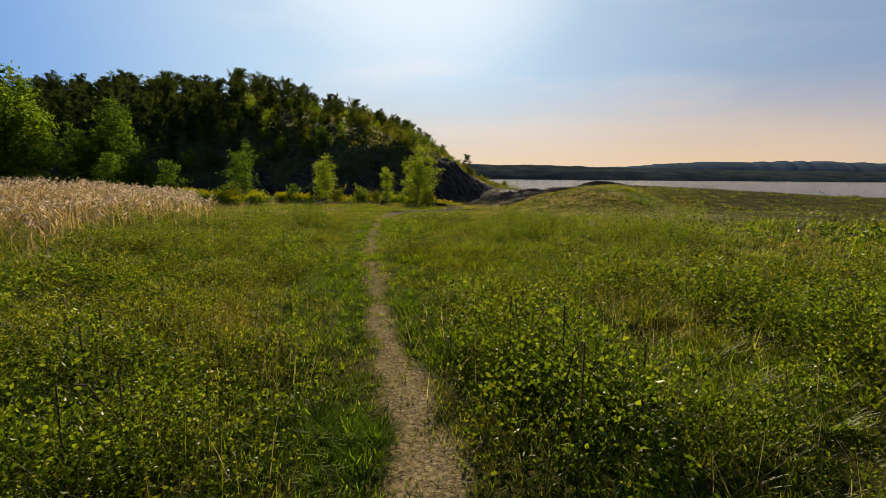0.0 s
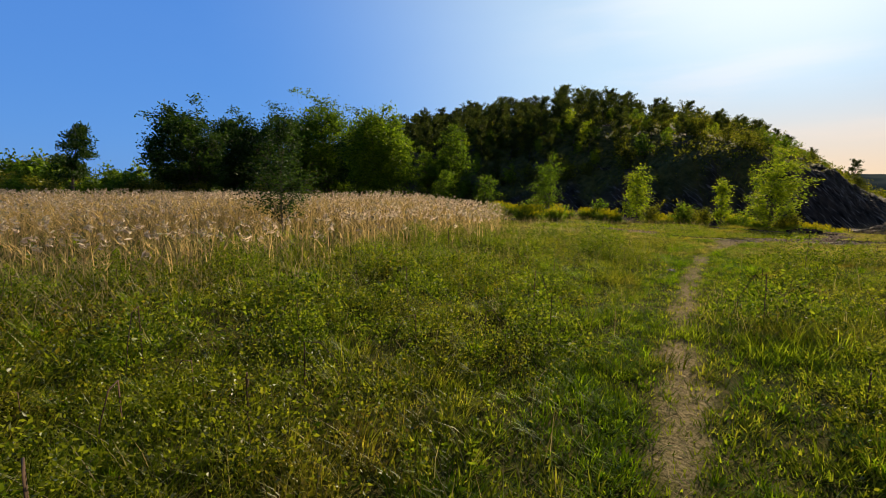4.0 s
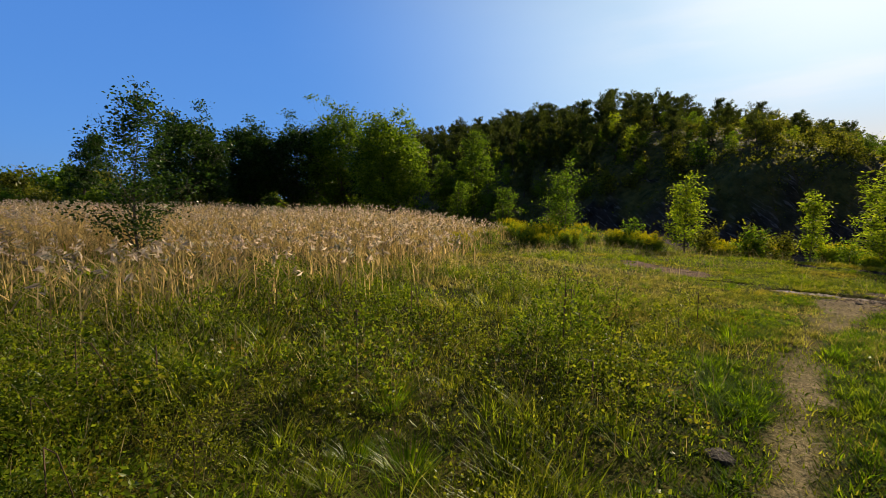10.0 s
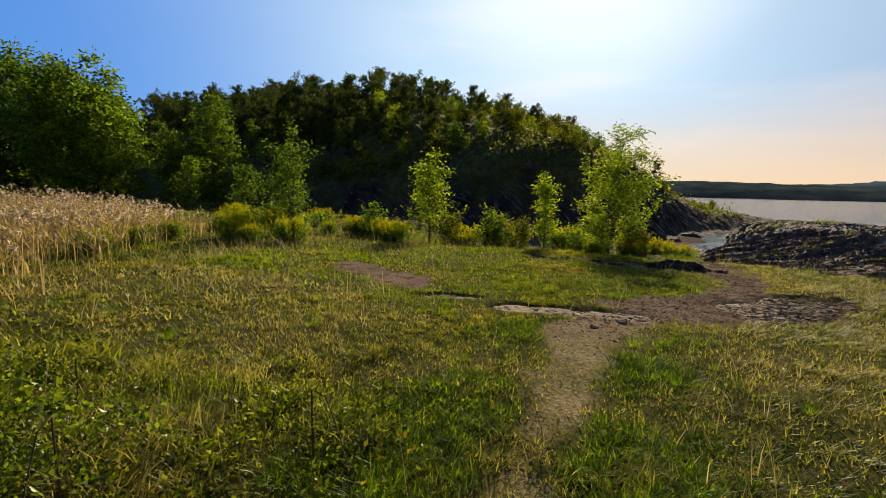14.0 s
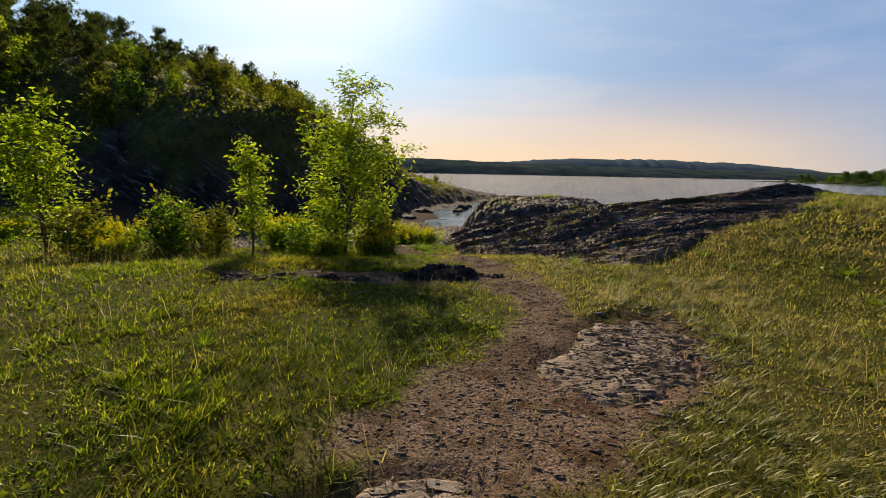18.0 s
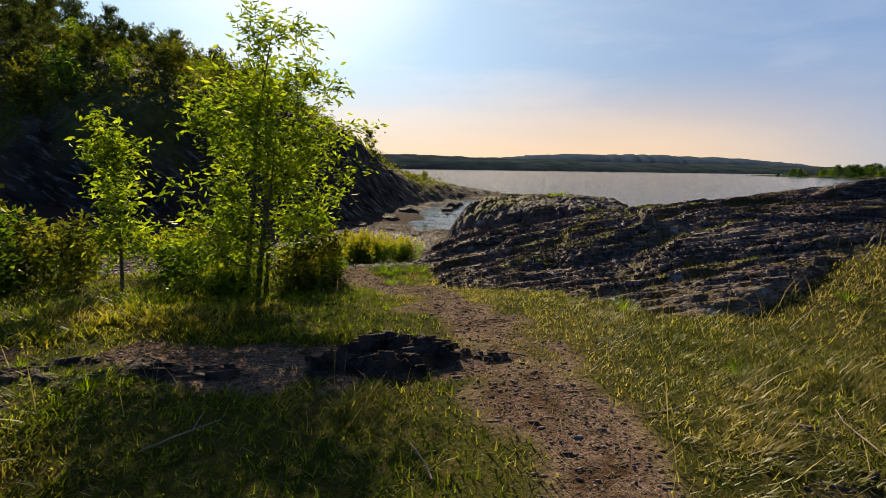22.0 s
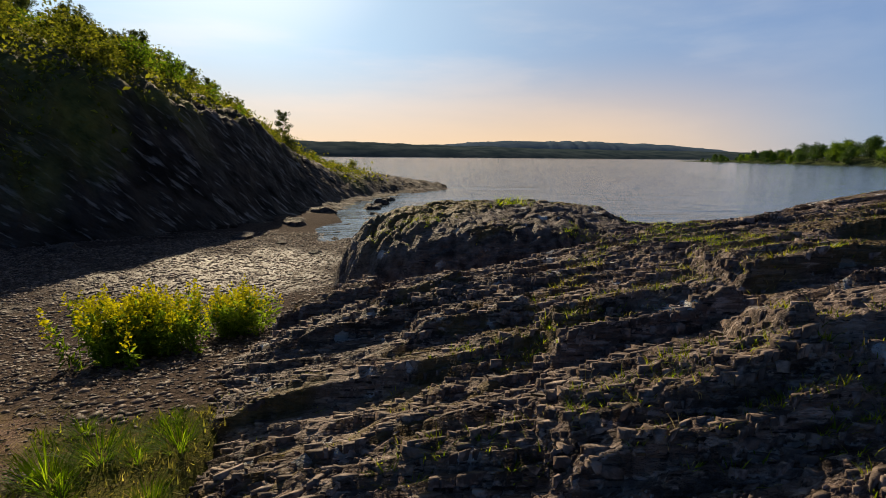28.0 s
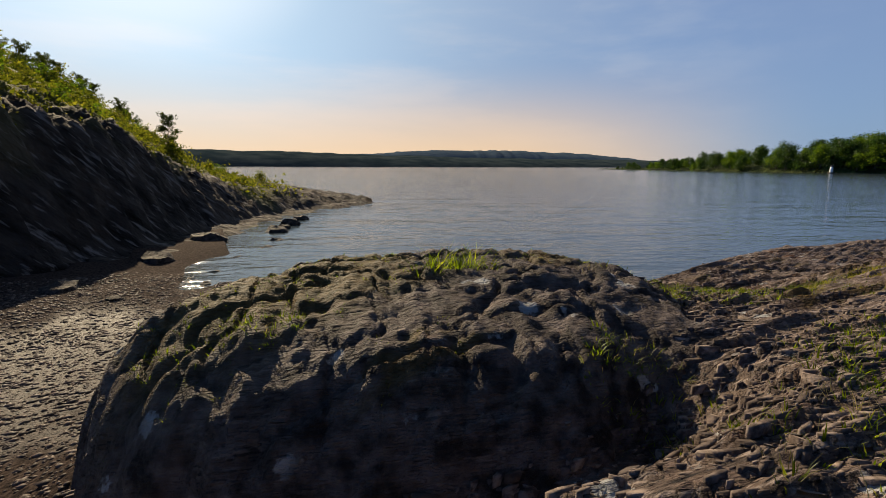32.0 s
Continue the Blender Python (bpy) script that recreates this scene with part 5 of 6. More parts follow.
# lush short grass along both sides of the trail
cx, cy = rng.uniform(-4, 2, 34000), rng.uniform(-1.0, 20, 34000)
off = np.abs(trail_side(cx, cy))
k = (off < 1.5) & (rng.random(len(cx)) < grass_share(cx, cy) * step01(0.12, 0.3, off) * (1 - step01(0.7, 1.5, off)) * np.clip(0.65 + 2.2 * fbm(cx / 0.8, cy / 0.8, 3, 133), 0.1, 1))
cx, cy = cx[k], cy[k]
rep = np.repeat(np.arange(len(cx)), 14)
ang = rng.random(len(rep)) * 2 * np.pi
r = 0.06 * np.sqrt(rng.random(len(rep)))
h = (0.075 * np.clip(0.8 + 2.4 * fbm(cx / 0.5, cy / 0.5, 2, 135), 0.35, 1.9))[rep] * rng.uniform(0.5, 1.3, len(rep))
lush = blades(on_ground(cx[rep] + np.cos(ang) * r, cy[rep] + np.sin(ang) * r), h, rng.uniform(0.006, 0.012, len(rep)), h * rng.uniform(0.1, 0.8, len(rep)), h * rng.uniform(0.2, 1.0, len(rep)), rng, 2, ang)
tagged(new("trailside_grass", join_np("trailside_grass", [lush], MAT_LUSH)), "lush short green grass along the trail", "grass", kind="stuff")

# grass and moss growing in the joints of the rock
def rock_tufts(n, box, inside, per, tall, wide, radius):
    cx, cy = rng.uniform(box[0], box[1], n), rng.uniform(box[2], box[3], n)
    k = rng.random(n) < inside(cx, cy)
    rep = np.repeat(np.arange(k.sum()), per)
    cx, cy = cx[k][rep], cy[k][rep]
    ang = rng.random(len(rep)) * 2 * np.pi
    r = radius * np.sqrt(rng.random(len(rep)))
    x, y = cx + np.cos(ang) * r, cy + np.sin(ang) * r
    h = tall * rng.uniform(0.4, 1.3, len(rep))
    return blades(np.stack([x, y, rock_z(x, y) - 0.01], 1), h, wide * rng.uniform(0.7, 1.4, len(rep)), h * rng.uniform(0.1, 0.7, len(rep)), h * rng.uniform(0.1, 0.9, len(rep)), rng, 2, ang)


def spot(cx, cy, a, b, turn=0.0):
    c, s = math.cos(radians(turn)), math.sin(radians(turn))
    return lambda x, y: np.clip(1.4 - np.hypot(((x - cx) * c + (y - cy) * s) / a, (-(x - cx) * s + (y - cy) * c) / b), 0, 1)


GRASSY = [spot(5.9, 29.9, 0.4, 0.9, -25), spot(6.4, 30.9, 1.0, 0.3, 20), spot(8.6, 32.6, 1.6, 0.6, -10), spot(5.6, 33.5, 0.3, 0.16, -20), spot(3.7, 33.4, 0.5, 0.16, -30), spot(4.4, 30.2, 0.9, 0.14, 35), spot(3.3, 28.4, 0.8, 0.14, -20), spot(4.6, 27.6, 0.9, 0.2, -20), spot(2.4, 28.7, 0.5, 0.12, -20), spot(3.9, 26.6, 0.8, 0.18, -15), spot(5.6, 31.3, 0.12, 0.5, -20), spot(4.9, 30.6, 0.3, 0.12, 0), spot(3.0, 29.6, 0.3, 0.1, -20), spot(4.1, 27.9, 0.8, 0.4, -20), spot(4.8, 29.1, 0.9, 0.14, -20), spot(5.2, 29.4, 0.5, 0.35, 20), spot(3.7, 29.25, 0.8, 0.12, -20), spot(5.8, 31.7, 0.3, 0.3, 0), spot(8.2, 32.4, 1.0, 0.4, -10)]
rock_green = [rock_tufts(11000, (1, 10, 25.4, 35.5), lambda x, y: np.maximum.reduce([g(x, y) for g in GRASSY]), 14, 0.055, 0.006, 0.055),
              rock_tufts(110, (5.0, 6.2, 33.0, 34.0), GRASSY[3], 14, 0.2, 0.008, 0.05),
              rock_tufts(9000, (1, 11, 25.4, 35.5), lambda x, y: rock_moss(x, y) * step01(0.1, 0.4, rock_inside(x, y)) * 0.5, 9, 0.035, 0.005, 0.06)]
tagged(new("rock_grass", join_np("rock_grass", rock_green, MAT_MEADOW)), "tufts of grass growing in the joints of the rock", "grass", kind="stuff")

# dry stems standing among the grass
tagged(new("rock_straw", join_np("rock_straw", [rock_tufts(5000, (1, 10, 25.4, 35.5), lambda x, y: np.maximum.reduce([g(x, y) for g in GRASSY]) * np.clip(0.5 + 3 * fbm(x / 0.8, y / 0.8, 3, 87), 0, 1), 7, 0.085, 0.0035, 0.08)], MAT_STRAW)), "dry straw-coloured grass in the joints of the rock", "grass", kind="stuff")
x, y = scatter(90000, -17, 12, -1, 30, 0.35, 18)
k = rng.random(len(x)) < np.clip(0.2 + 0.5 * (1 - step01(-7.5, -4.5, x)) * (1 - step01(11.0, 15.0, y)) + 1.4 * fbm(x / 1.8, y / 1.8, 3, 131), 0, 1)
x, y = x[k], y[k]
h = rng.uniform(0.15, 0.5, len(x))
tagged(new("dry_grass", join_np("dry_grass", [blades(on_ground(x, y), h, rng.uniform(0.003, 0.007, len(x)) * (1 + 1.2 * (1 - step01(-8.0, -5.0, x))), h * rng.uniform(0.1, 0.9, len(x)), h * rng.uniform(0, 0.5, len(x)), rng)], MAT_STRAW)), "dry straw-coloured stems in the meadow", "grass", kind="stuff")
# trodden straw on the trail
x, y = rng.uniform(-4, 2, 170000), rng.uniform(-1, 31, 170000)
k = rng.random(len(x)) < np.where(y > 20, 0.45 * gravel_mask(x, y), trail_mask(x, y))
x, y = x[k], y[k]
L = rng.uniform(0.04, 0.16, len(x))
flat = blades(on_ground(x, y, -0.008), rng.uniform(0.004, 0.03, len(x)), rng.uniform(0.002, 0.0045, len(x)), L, L * 0.3, rng)
tagged(new("trodden_straw", join_np("trodden_straw", [flat], MAT_TRODDEN)), "trodden pale straw lying on the trail", "straw", kind="stuff")


def weed_patch(x, y, seed):
    west = 1 - step01(-1.2, -0.5, trail_side(x, y))
    return np.clip(0.06 + 0.28 * west + 5.5 * fbm(x / 1.3, y / 1.3, 3, seed), 0.02, 1) * step01(0.3, 1.1, np.abs(trail_side(x, y))) * (0.2 + 0.8 * step01(-8.0, -5.0, x)) * np.interp(y, [9, 15], [1.0, 0.25]) * np.where(y > 17.5, 0.1, 1.0)


def weeds(n, box, near, far, per, leaf, tall, seed=141):
    x, y = scatter(n, *box, near, far)
    k = rng.random(len(x)) < weed_patch(x, y, seed)
    x, y = x[k], y[k]
    base = on_ground(x, y)
    h = tall * rng.uniform(0.45, 1.35, len(x)) * (0.65 + 1.8 * np.clip(fbm(x / 2.5, y / 2.5, 2, 143), 0, 1))
    lean = rng.normal(size=(len(x), 2)) * 0.12
    rep = np.repeat(np.arange(len(x)), per)
    f = rng.uniform(0.2, 1.0, len(rep))
    at = base[rep] + np.stack([lean[rep, 0] * f, lean[rep, 1] * f, h[rep] * f], 1) + rng.normal(size=(len(rep), 3)) * np.array([0.035, 0.035, 0.01])
    stems = blades(base, h, np.full(len(x), 0.005), np.full(len(x), 0.02), np.full(len(x), 0.05), rng, 1)
    return leaves_np(at, leaf * rng.uniform(0.5, 1.4, len(rep)), rng, 0.35, 0.6), stems


w1, s1 = weeds(26000, (-8, 9, -1, 24), 0.25, 3.6, 24, 0.036, 0.22)
w2, s2 = weeds(46000, (-12, 14, -1, 26), 3.6, 9.0, 15, 0.05, 0.3)
w3, s3 = weeds(30000, (-34, 34, -2, 28), 9.0, 24, 6, 0.14, 0.35)
tagged(new("weeds", join_np("weeds", [w1, w2, w3, s1, s2], MAT_WEED)), "leafy green weeds and brambles in the grass", "weeds", kind="stuff")

# upright olive and reddish weeds with small leaves
v1, t1 = weeds(30000, (-8, 9, -1, 20), 0.3, 4.0, 14, 0.026, 0.32, 145)
v2, t2 = weeds(40000, (-13, 15, -1, 24), 4.0, 10.0, 10, 0.045, 0.36, 145)
tagged(new("olive_weeds", join_np("olive_weeds", [v1, v2, t1, t2], MAT_WEED_OLIVE)), "upright olive and rust-tinged weeds in the meadow", "weeds", kind="stuff")

# brambles and tall tussocks, each a mound of its own
def mound_meshes(name, seed, radius, height, leaves, leaf, material):
    r = np.random.default_rng(seed)
    a = r.random(leaves) * 2 * np.pi
    f = np.sqrt(r.random(leaves))
    lump = 1 + 0.45 * np.sin(a * 3 + seed) * f + 0.25 * np.sin(a * 5 + 2 * seed)
    top = height * (1 - f ** 2.2) * lump + 0.03
    depth = 1 - 0.55 * r.random(leaves) ** 2
    at = np.stack([np.cos(a) * f * radius * lump, np.sin(a) * f * radius * lump, np.maximum(top * depth, 0.02)], 1) + r.normal(size=(leaves, 3)) * 0.02
    axis = np.stack([np.cos(a) * f, np.sin(a) * f, np.full(leaves, 0.35)], 1) + r.normal(size=(leaves, 3)) * 0.6
    canes = []
    for k in range(1):
        ang = seed + r.random()
        reach = radius * r.uniform(0.7, 1.25)
        line = [(0.1 * math.cos(ang), 0.1 * math.sin(ang), 0.0)] + [(reach * t * math.cos(ang), reach * t * math.sin(ang), height * 1.25 * (1 - (2 * t - 0.8) ** 2 * 0.7)) for t in (0.3, 0.55, 0.8, 1.05)]
        canes.append(tube_np(line, [0.005, 0.0045, 0.004, 0.003, 0.002], 3))
    return join_np(name + "_leaves", [leaves_np(at, leaf * r.uniform(0.5, 1.4, leaves), r, 0, 0.6, 0, axis)], material), join_np(name + "_cane", canes, MAT_CANE)


def tussock_mesh(name, seed, n, radius, height, material):
    r = np.random.default_rng(seed)
    a, f = r.random(n) * 2 * np.pi, np.sqrt(r.random(n))
    base = np.stack([np.cos(a) * f * radius, np.sin(a) * f * radius, np.full(n, -0.01)], 1)
    h = height * (1.15 - 0.6 * f) * r.uniform(0.6, 1.2, n)
    return join_np(name, [blades(base, h, r.uniform(0.005, 0.010, n), h * (0.1 + 0.6 * f), h * r.uniform(0.2, 0.8, n), r, 2, a)], material)


MOUNDS = [(mound_meshes("bramble", 500 + k, 0.42, (0.34, 0.26, 0.4, 0.22)[k], (1500, 1250, 1700, 1100)[k], (0.029, 0.023, 0.027, 0.020)[k], (MAT_WEED, MAT_WEED_OLIVE, MAT_WEED, MAT_WEED_OLIVE)[k]), ("low bramble mound with dark green leaves in the meadow", "olive weed mound with rust-tinged leaves in the meadow")[k % 2]) for k in range(4)]
TUSSOCKS = [tussock_mesh("grass_tussock", 520 + k, 130, 0.15, (0.24, 0.32, 0.2)[k], MAT_LUSH) for k in range(3)]


def meadow_spots(count, near, far, y1, gap, seed):
    tx, ty = rng.uniform(-11, 12, 9000), rng.uniform(0.6, y1, 9000)
    d, _ = seg_dist(tx, ty, PATHLINE)
    k = (d > near) & (d < far) & (grass_share(tx, ty) > 0.75) & (rng.random(9000) < weed_patch(tx, ty, seed) + 0.15)
    spots = []
    for x, y in zip(tx[k], ty[k]):
        if len(spots) < count and all((x - a) ** 2 + (y - b) ** 2 > gap for a, b in spots):
            spots.append((x, y))
    return spots


for k, (x, y) in enumerate(meadow_spots(250, 1.0, 8.0, 17, 0.2, 141)):
    (leaf_me, cane_me), words = MOUNDS[(k * 7 + int(fbm(np.array([x / 2.0]), np.array([y / 2.0]), 2, 147)[0] * 8)) % 4]
    top = tagged(empty("bramble", at_ground(x, y, rng.uniform(0, 360), rng.uniform(0.7, 1.5))), words, "plant", "brambles in the meadow")
    tagged(part_of("leafage", leaf_me, top), kind="stuff")
    part_of("cane", cane_me, top, "thin brown arching cane")
for k, (x, y) in enumerate(meadow_spots(280, 0.5, 7.5, 29, 0.12, 149)):
    ob = new("grass_tussock", TUSSOCKS[k % 3])
    ob.matrix_basis = at_ground(x, y, rng.uniform(0, 360), rng.uniform(0.5, 1.1) * (0.6 if y > 18 else 1.0))
    tagged(ob, "lush green grass tussock in the meadow", "grass", "tussocks in the meadow")

for k in range(14):
    ob = new("grass_tussock", TUSSOCKS[k % 3])
    ob.matrix_basis = at_ground(0.55 + 0.32 * rng.normal(), 29.7 + 0.4 * rng.normal(), rng.uniform(0, 360), rng.uniform(0.4, 0.8))
    tagged(ob, "lush green grass tussock at the foot of the rocks", "grass", "tussocks by the rocks")

# reeds: stalk, blades, plume
n = 38000


def clearing(x, y):
    """Few reeds stand in front of the birch."""
    return 0.12 + 0.88 * step01(0.8, 2.2, np.hypot(x + 14.0, y - 12.1))


x, y = rng.uniform(-47, -7, n), rng.uniform(-1, 31, n)
ins = reed_inside(x, y)
d, _ = seg_dist(x, y, PATHLINE)
k = rng.random(n) < np.maximum(np.where(ins > 0, np.clip(0.3 + ins / 2.5, 0, 1), 0), 0.3 * in_poly(x, y, REED_FRINGE)) * clearing(x, y)
ins = np.maximum(ins, 0.5)
x, y, ins = x[k], y[k], ins[k]
base = on_ground(x, y)
h = rng.uniform(0.75, 1.3, len(x)) * (1 + 0.5 * fbm(x / 3, y / 3, 3, 113)) * (0.68 + 0.32 * step01(0, 4.0, ins))
wind = np.stack([np.full(len(x), 0.16), np.full(len(x), -0.10), np.zeros(len(x))], 1) * h[:, None]
parts = [blades(base, h, rng.uniform(0.014, 0.026, len(x)), h * 0.06, h * rng.uniform(0, 0.22, len(x)), rng, 2)]
for _ in range(3):
    f = rng.uniform(0.25, 0.8, len(x))
    L = rng.uniform(0.25, 0.6, len(x))
    parts.append(blades(base + np.array([0, 0, 1.0]) * (h * f)[:, None], L * 0.7, rng.uniform(0.014, 0.03, len(x)), L * 0.3, L * 0.8, rng, 2))
tagged(new("reeds", join_np("reeds", parts, MAT_REED)), "dense dry straw-coloured reed bed", "reeds", kind="stuff")
pl = rng.random(len(x)) < np.interp(x, [-30, -14, -10], [0.25, 0.45, 0.65])
tip = base[pl] + np.array([0, 0, 1.0]) * (h[pl] * 0.98)[:, None]
rep = np.repeat(np.arange(len(tip)), 8)
f = rng.random(len(rep))
ax = np.stack([0.5 + 0.3 * rng.normal(size=len(rep)), -0.3 + 0.3 * rng.normal(size=len(rep)), 0.5 - 0.9 * f], 1)
at = tip[rep] + np.stack([0.06 * f, -0.04 * f, 0.2 * (f - 0.2)], 1)
tagged(new("reed_plumes", join_np("reed_plumes", [leaves_np(at, rng.uniform(0.07, 0.15, len(rep)) * np.interp(at[:, 0], [-14, -11], [0.9, 1.1]), rng, 0, 0.26, 0, ax)], MAT_PLUME)), "pale feathery reed plumes bent by the wind", "reeds", kind="stuff")


# goldenrod
def goldenrod_meshes(name, seed, stems, spread_r, height, bloomed):
    r = np.random.default_rng(seed)
    b = np.concatenate([r.normal(size=(stems, 2)) * spread_r, np.zeros((stems, 1))], 1)
    h = height * r.uniform(0.7, 1.15, stems)
    out = b * np.array([0.5, 0.5, 0])
    rep = np.repeat(np.arange(stems), 34)
    f = r.uniform(0.1, 0.92, len(rep))
    at = b[rep] + out[rep] * f[:, None] + np.array([0, 0, 1.0]) * (h[rep] * f)[:, None]
    ax = r.normal(size=(len(rep), 3)) + np.array([0, 0, 0.5])
    green = [leaves_np(at, r.uniform(0.06, 0.12, len(rep)), r, 0, 0.26, 0, ax), blades(b, h, np.full(stems, 0.008), np.full(stems, 0.02), np.full(stems, 0.03), r, 2)]
    rep = np.repeat(np.arange(stems), bloomed)
    f = r.uniform(0.0, 1.0, len(rep))
    a = r.random(len(rep)) * 2 * np.pi
    rad = 0.07 * (1.05 - f) * np.sqrt(r.random(len(rep)))
    at = b[rep] + out[rep] + np.stack([np.cos(a) * rad, np.sin(a) * rad, h[rep] * 0.9 + 0.16 * f], 1)
    bloom = [leaves_np(at, r.uniform(0.018, 0.034, len(rep)), r, 0.6, 0.8)]
    return join_np(name + "_leaves", green, MAT_WEED_TALL), join_np(name + "_bloom", bloom, MAT_YELLOW)


MAT_WEED_TALL = leafy("goldenrod_leaf", (0.075, 0.14, 0.015), (0.25, 0.32, 0.035), None, 0, 0.5, 0.5, 0.12)
ROD = [goldenrod_meshes("goldenrod", 150 + k, 70, 0.165, 0.56, (38, 32, 10)[k]) for k in range(3)]


def plant_rod(k, x, y, s, words, group="", height=ground_z):
    top = tagged(empty("goldenrod", at_ground(x, y, k * 77, s, 0.02, height)), words, "plant", group)
    tagged(part_of("foliage", ROD[k % 3][0], top), kind="stuff")
    tagged(part_of("bloom", ROD[k % 3][1], top, "bright yellow flower heads"), kind="stuff")


plant_rod(0, 0.12, 32.6, 1.15, "flowering goldenrod clump on the shingle by the rocks")
plant_rod(1, 0.42, 32.75, 1.05, "flowering goldenrod clump on the shingle by the rocks")
plant_rod(4, 1.25, 33.25, 0.95, "flowering goldenrod clump on the shingle by the rocks")
for k in range(24):
    f = rng.random()
    x, y = -16.0 + 6.5 * f + rng.normal() * 0.9, 26.6 + 1.4 * f + rng.normal() * 1.9
    plant_rod(k * 2 + (k % 3 == 0), x, y, rng.uniform(0.65, 1.25), "flowering goldenrod beside the reeds", "goldenrod by the reeds")
for k, (x, y, s) in enumerate(((-9.8, 29.6, 1.1), (-6.2, 29.8, 1.1), (-5.4, 30.6, 1.2), (-4.6, 30.9, 1.0), (-2.9, 30.5, 1.15), (-2.3, 30.2, 1.1), (-5.9, 29.0, 0.8), (-8.8, 29.2, 1.0), (-6.9, 30.9, 1.2), (-0.7, 29.4, 0.9), (-0.9, 28.9, 0.8), (-1.9, 28.5, 0.7))):
    plant_rod(k, x, y, s, "goldenrod clump under the young trees", "goldenrod under the trees")
for k, (x, y, s) in enumerate(((-6.6, 29.2, 0.75), (-5.2, 29.4, 0.7), (-4.2, 29.9, 0.6), (-5.0, 30.2, 0.8), (-2.4, 29.0, 0.5), (-0.6, 29.2, 0.55), (-1.0, 28.6, 0.45), (-9.4, 29.0, 0.7), (-13.2, 29.5, 0.8))):
    plant_tree("shrub", SHRUBS[k % 3], at_ground(x, y, k * 50, s), "low green bush under the young trees", "shrub")

# pebbles of the beach and gravel of the trail
OCTA_V = np.array([(1, 0, 0), (0, 1, 0), (-1, 0, 0), (0, -1, 0), (0, 0, 1), (0, 0, -1)], dtype=float)
OCTA_F = np.array([(0, 1, 4), (1, 2, 4), (2, 3, 4), (3, 0, 4), (1, 0, 5), (2, 1, 5), (3, 2, 5), (0, 3, 5)])


def stones(x, y, z, size, flat=0.5):
    n = len(x)
    a = rng.random(n) * 2 * np.pi
    ca, sa = np.cos(a)[:, None], np.sin(a)[:, None]
    s = size[:, None] * rng.uniform(0.6, 1.3, (n, 6))
    vx, vy, vz = OCTA_V[:, 0] * s * 1.3, OCTA_V[:, 1] * s * 0.85, OCTA_V[:, 2] * s * flat
    verts = np.stack([x[:, None] + vx * ca - vy * sa, y[:, None] + vx * sa + vy * ca, z[:, None] + vz], -1).reshape(-1, 3)
    return verts, None, (np.arange(n)[:, None, None] * 6 + OCTA_F[None]).reshape(-1, 3)


x, y = rng.uniform(-9, 8, 60000), rng.uniform(30, 45, 60000)
k = (rng.random(len(x)) < shingle_mask(x, y)) & (rock_inside(x, y) < 0.2)
x, y = x[k], y[k]
size = 0.018 + 0.05 * rng.random(len(x)) ** 4
p1 = stones(x, y, ground_z(x, y) + 0.002, size)
x, y = rng.uniform(-4, 4, 120000), rng.uniform(18.5, 31, 120000)
k = rng.random(len(x)) < gravel_mask(x, y) * 0.6
x, y = x[k], y[k]
p2 = stones(x, y, ground_z(x, y) + 0.002, 0.004 + 0.017 * rng.random(len(x)) ** 4)
tagged(new("pebbles", join_np("pebbles", [p1, p2], MAT_PEBBLE)), "grey and reddish pebbles on beach and trail", "pebbles", kind="stuff")


# ---- loose rock ----
def plate_mesh(name, seed, material):
    """A broken slate plate: uneven outline, chipped rim, tilted faces."""
    r = np.random.default_rng(seed)
    k = int(r.integers(4, 6))
    a = np.sort(r.random(k) * 0.7 + np.arange(k)) * 2 * np.pi / k
    rad = r.uniform(0.7, 1.1, k)
    px, py = np.cos(a) * rad * 1.3, np.sin(a) * rad * 0.4
    top = np.stack([px * 0.93, py * 0.93, 1 + 0.25 * r.random(k)], 1)
    bottom = np.stack([px, py, np.zeros(k) - 1.2], 1)
    verts = np.concatenate([top, bottom, [(0.1 * r.random(), 0, 1.15)]])
    quads = np.array([(i, k + i, k + (i + 1) % k, (i + 1) % k) for i in range(k)])
    tris = np.array([(i, (i + 1) % k, 2 * k) for i in range(k)])
    return mesh_np(name, verts, quads[:, ::-1], tris, material)


PLATES = [plate_mesh("slate_plate", 300 + k, MAT_PLATE) for k in range(10)]


def lay_plates(parent, surface_z, inside, box, count, sizes):
    tx, ty = rng.uniform(box[0], box[1], 20 * count), rng.uniform(box[2], box[3], 20 * count)
    k = rng.random(20 * count) < inside(tx, ty)
    tx, ty, e = tx[k][:count], ty[k][:count], 0.06
    heights = sum(surface_z(tx + a, ty + b) for a, b in ((0, 0), (e, 0), (-e, 0), (0, e), (0, -e))) / 5
    for laid, (x, y, z) in enumerate(zip(tx, ty, heights)):
        s = sizes[0] + (sizes[1] - sizes[0]) * rng.random() ** 2
        ob = new("slate_plate", PLATES[laid % 10])
        ob.parent = parent
        ob.matrix_basis = Matrix.Translation((x, y, float(z) - 0.004)) @ pose(0, 0, 0, -rng.uniform(0, 12), rng.uniform(-6, 6), -20 + rng.normal() * 18) @ Matrix.Diagonal((s, s * rng.uniform(0.7, 1.2), rng.uniform(0.004, 0.011), 1))


lay_plates(slab, slab_z, lambda x, y: slab_core(x, y) * (y < 24.2), (-4.4, 2.6, 20, 24), 150, (0.03, 0.11))
lay_plates(outcrop, rock_z, lambda x, y: step01(0.1, 0.5, rock_inside(x, y)) * (1 - knob_shape(x, y)), (1.0, 7.5, 25.6, 31.8), 280, (0.025, 0.07))


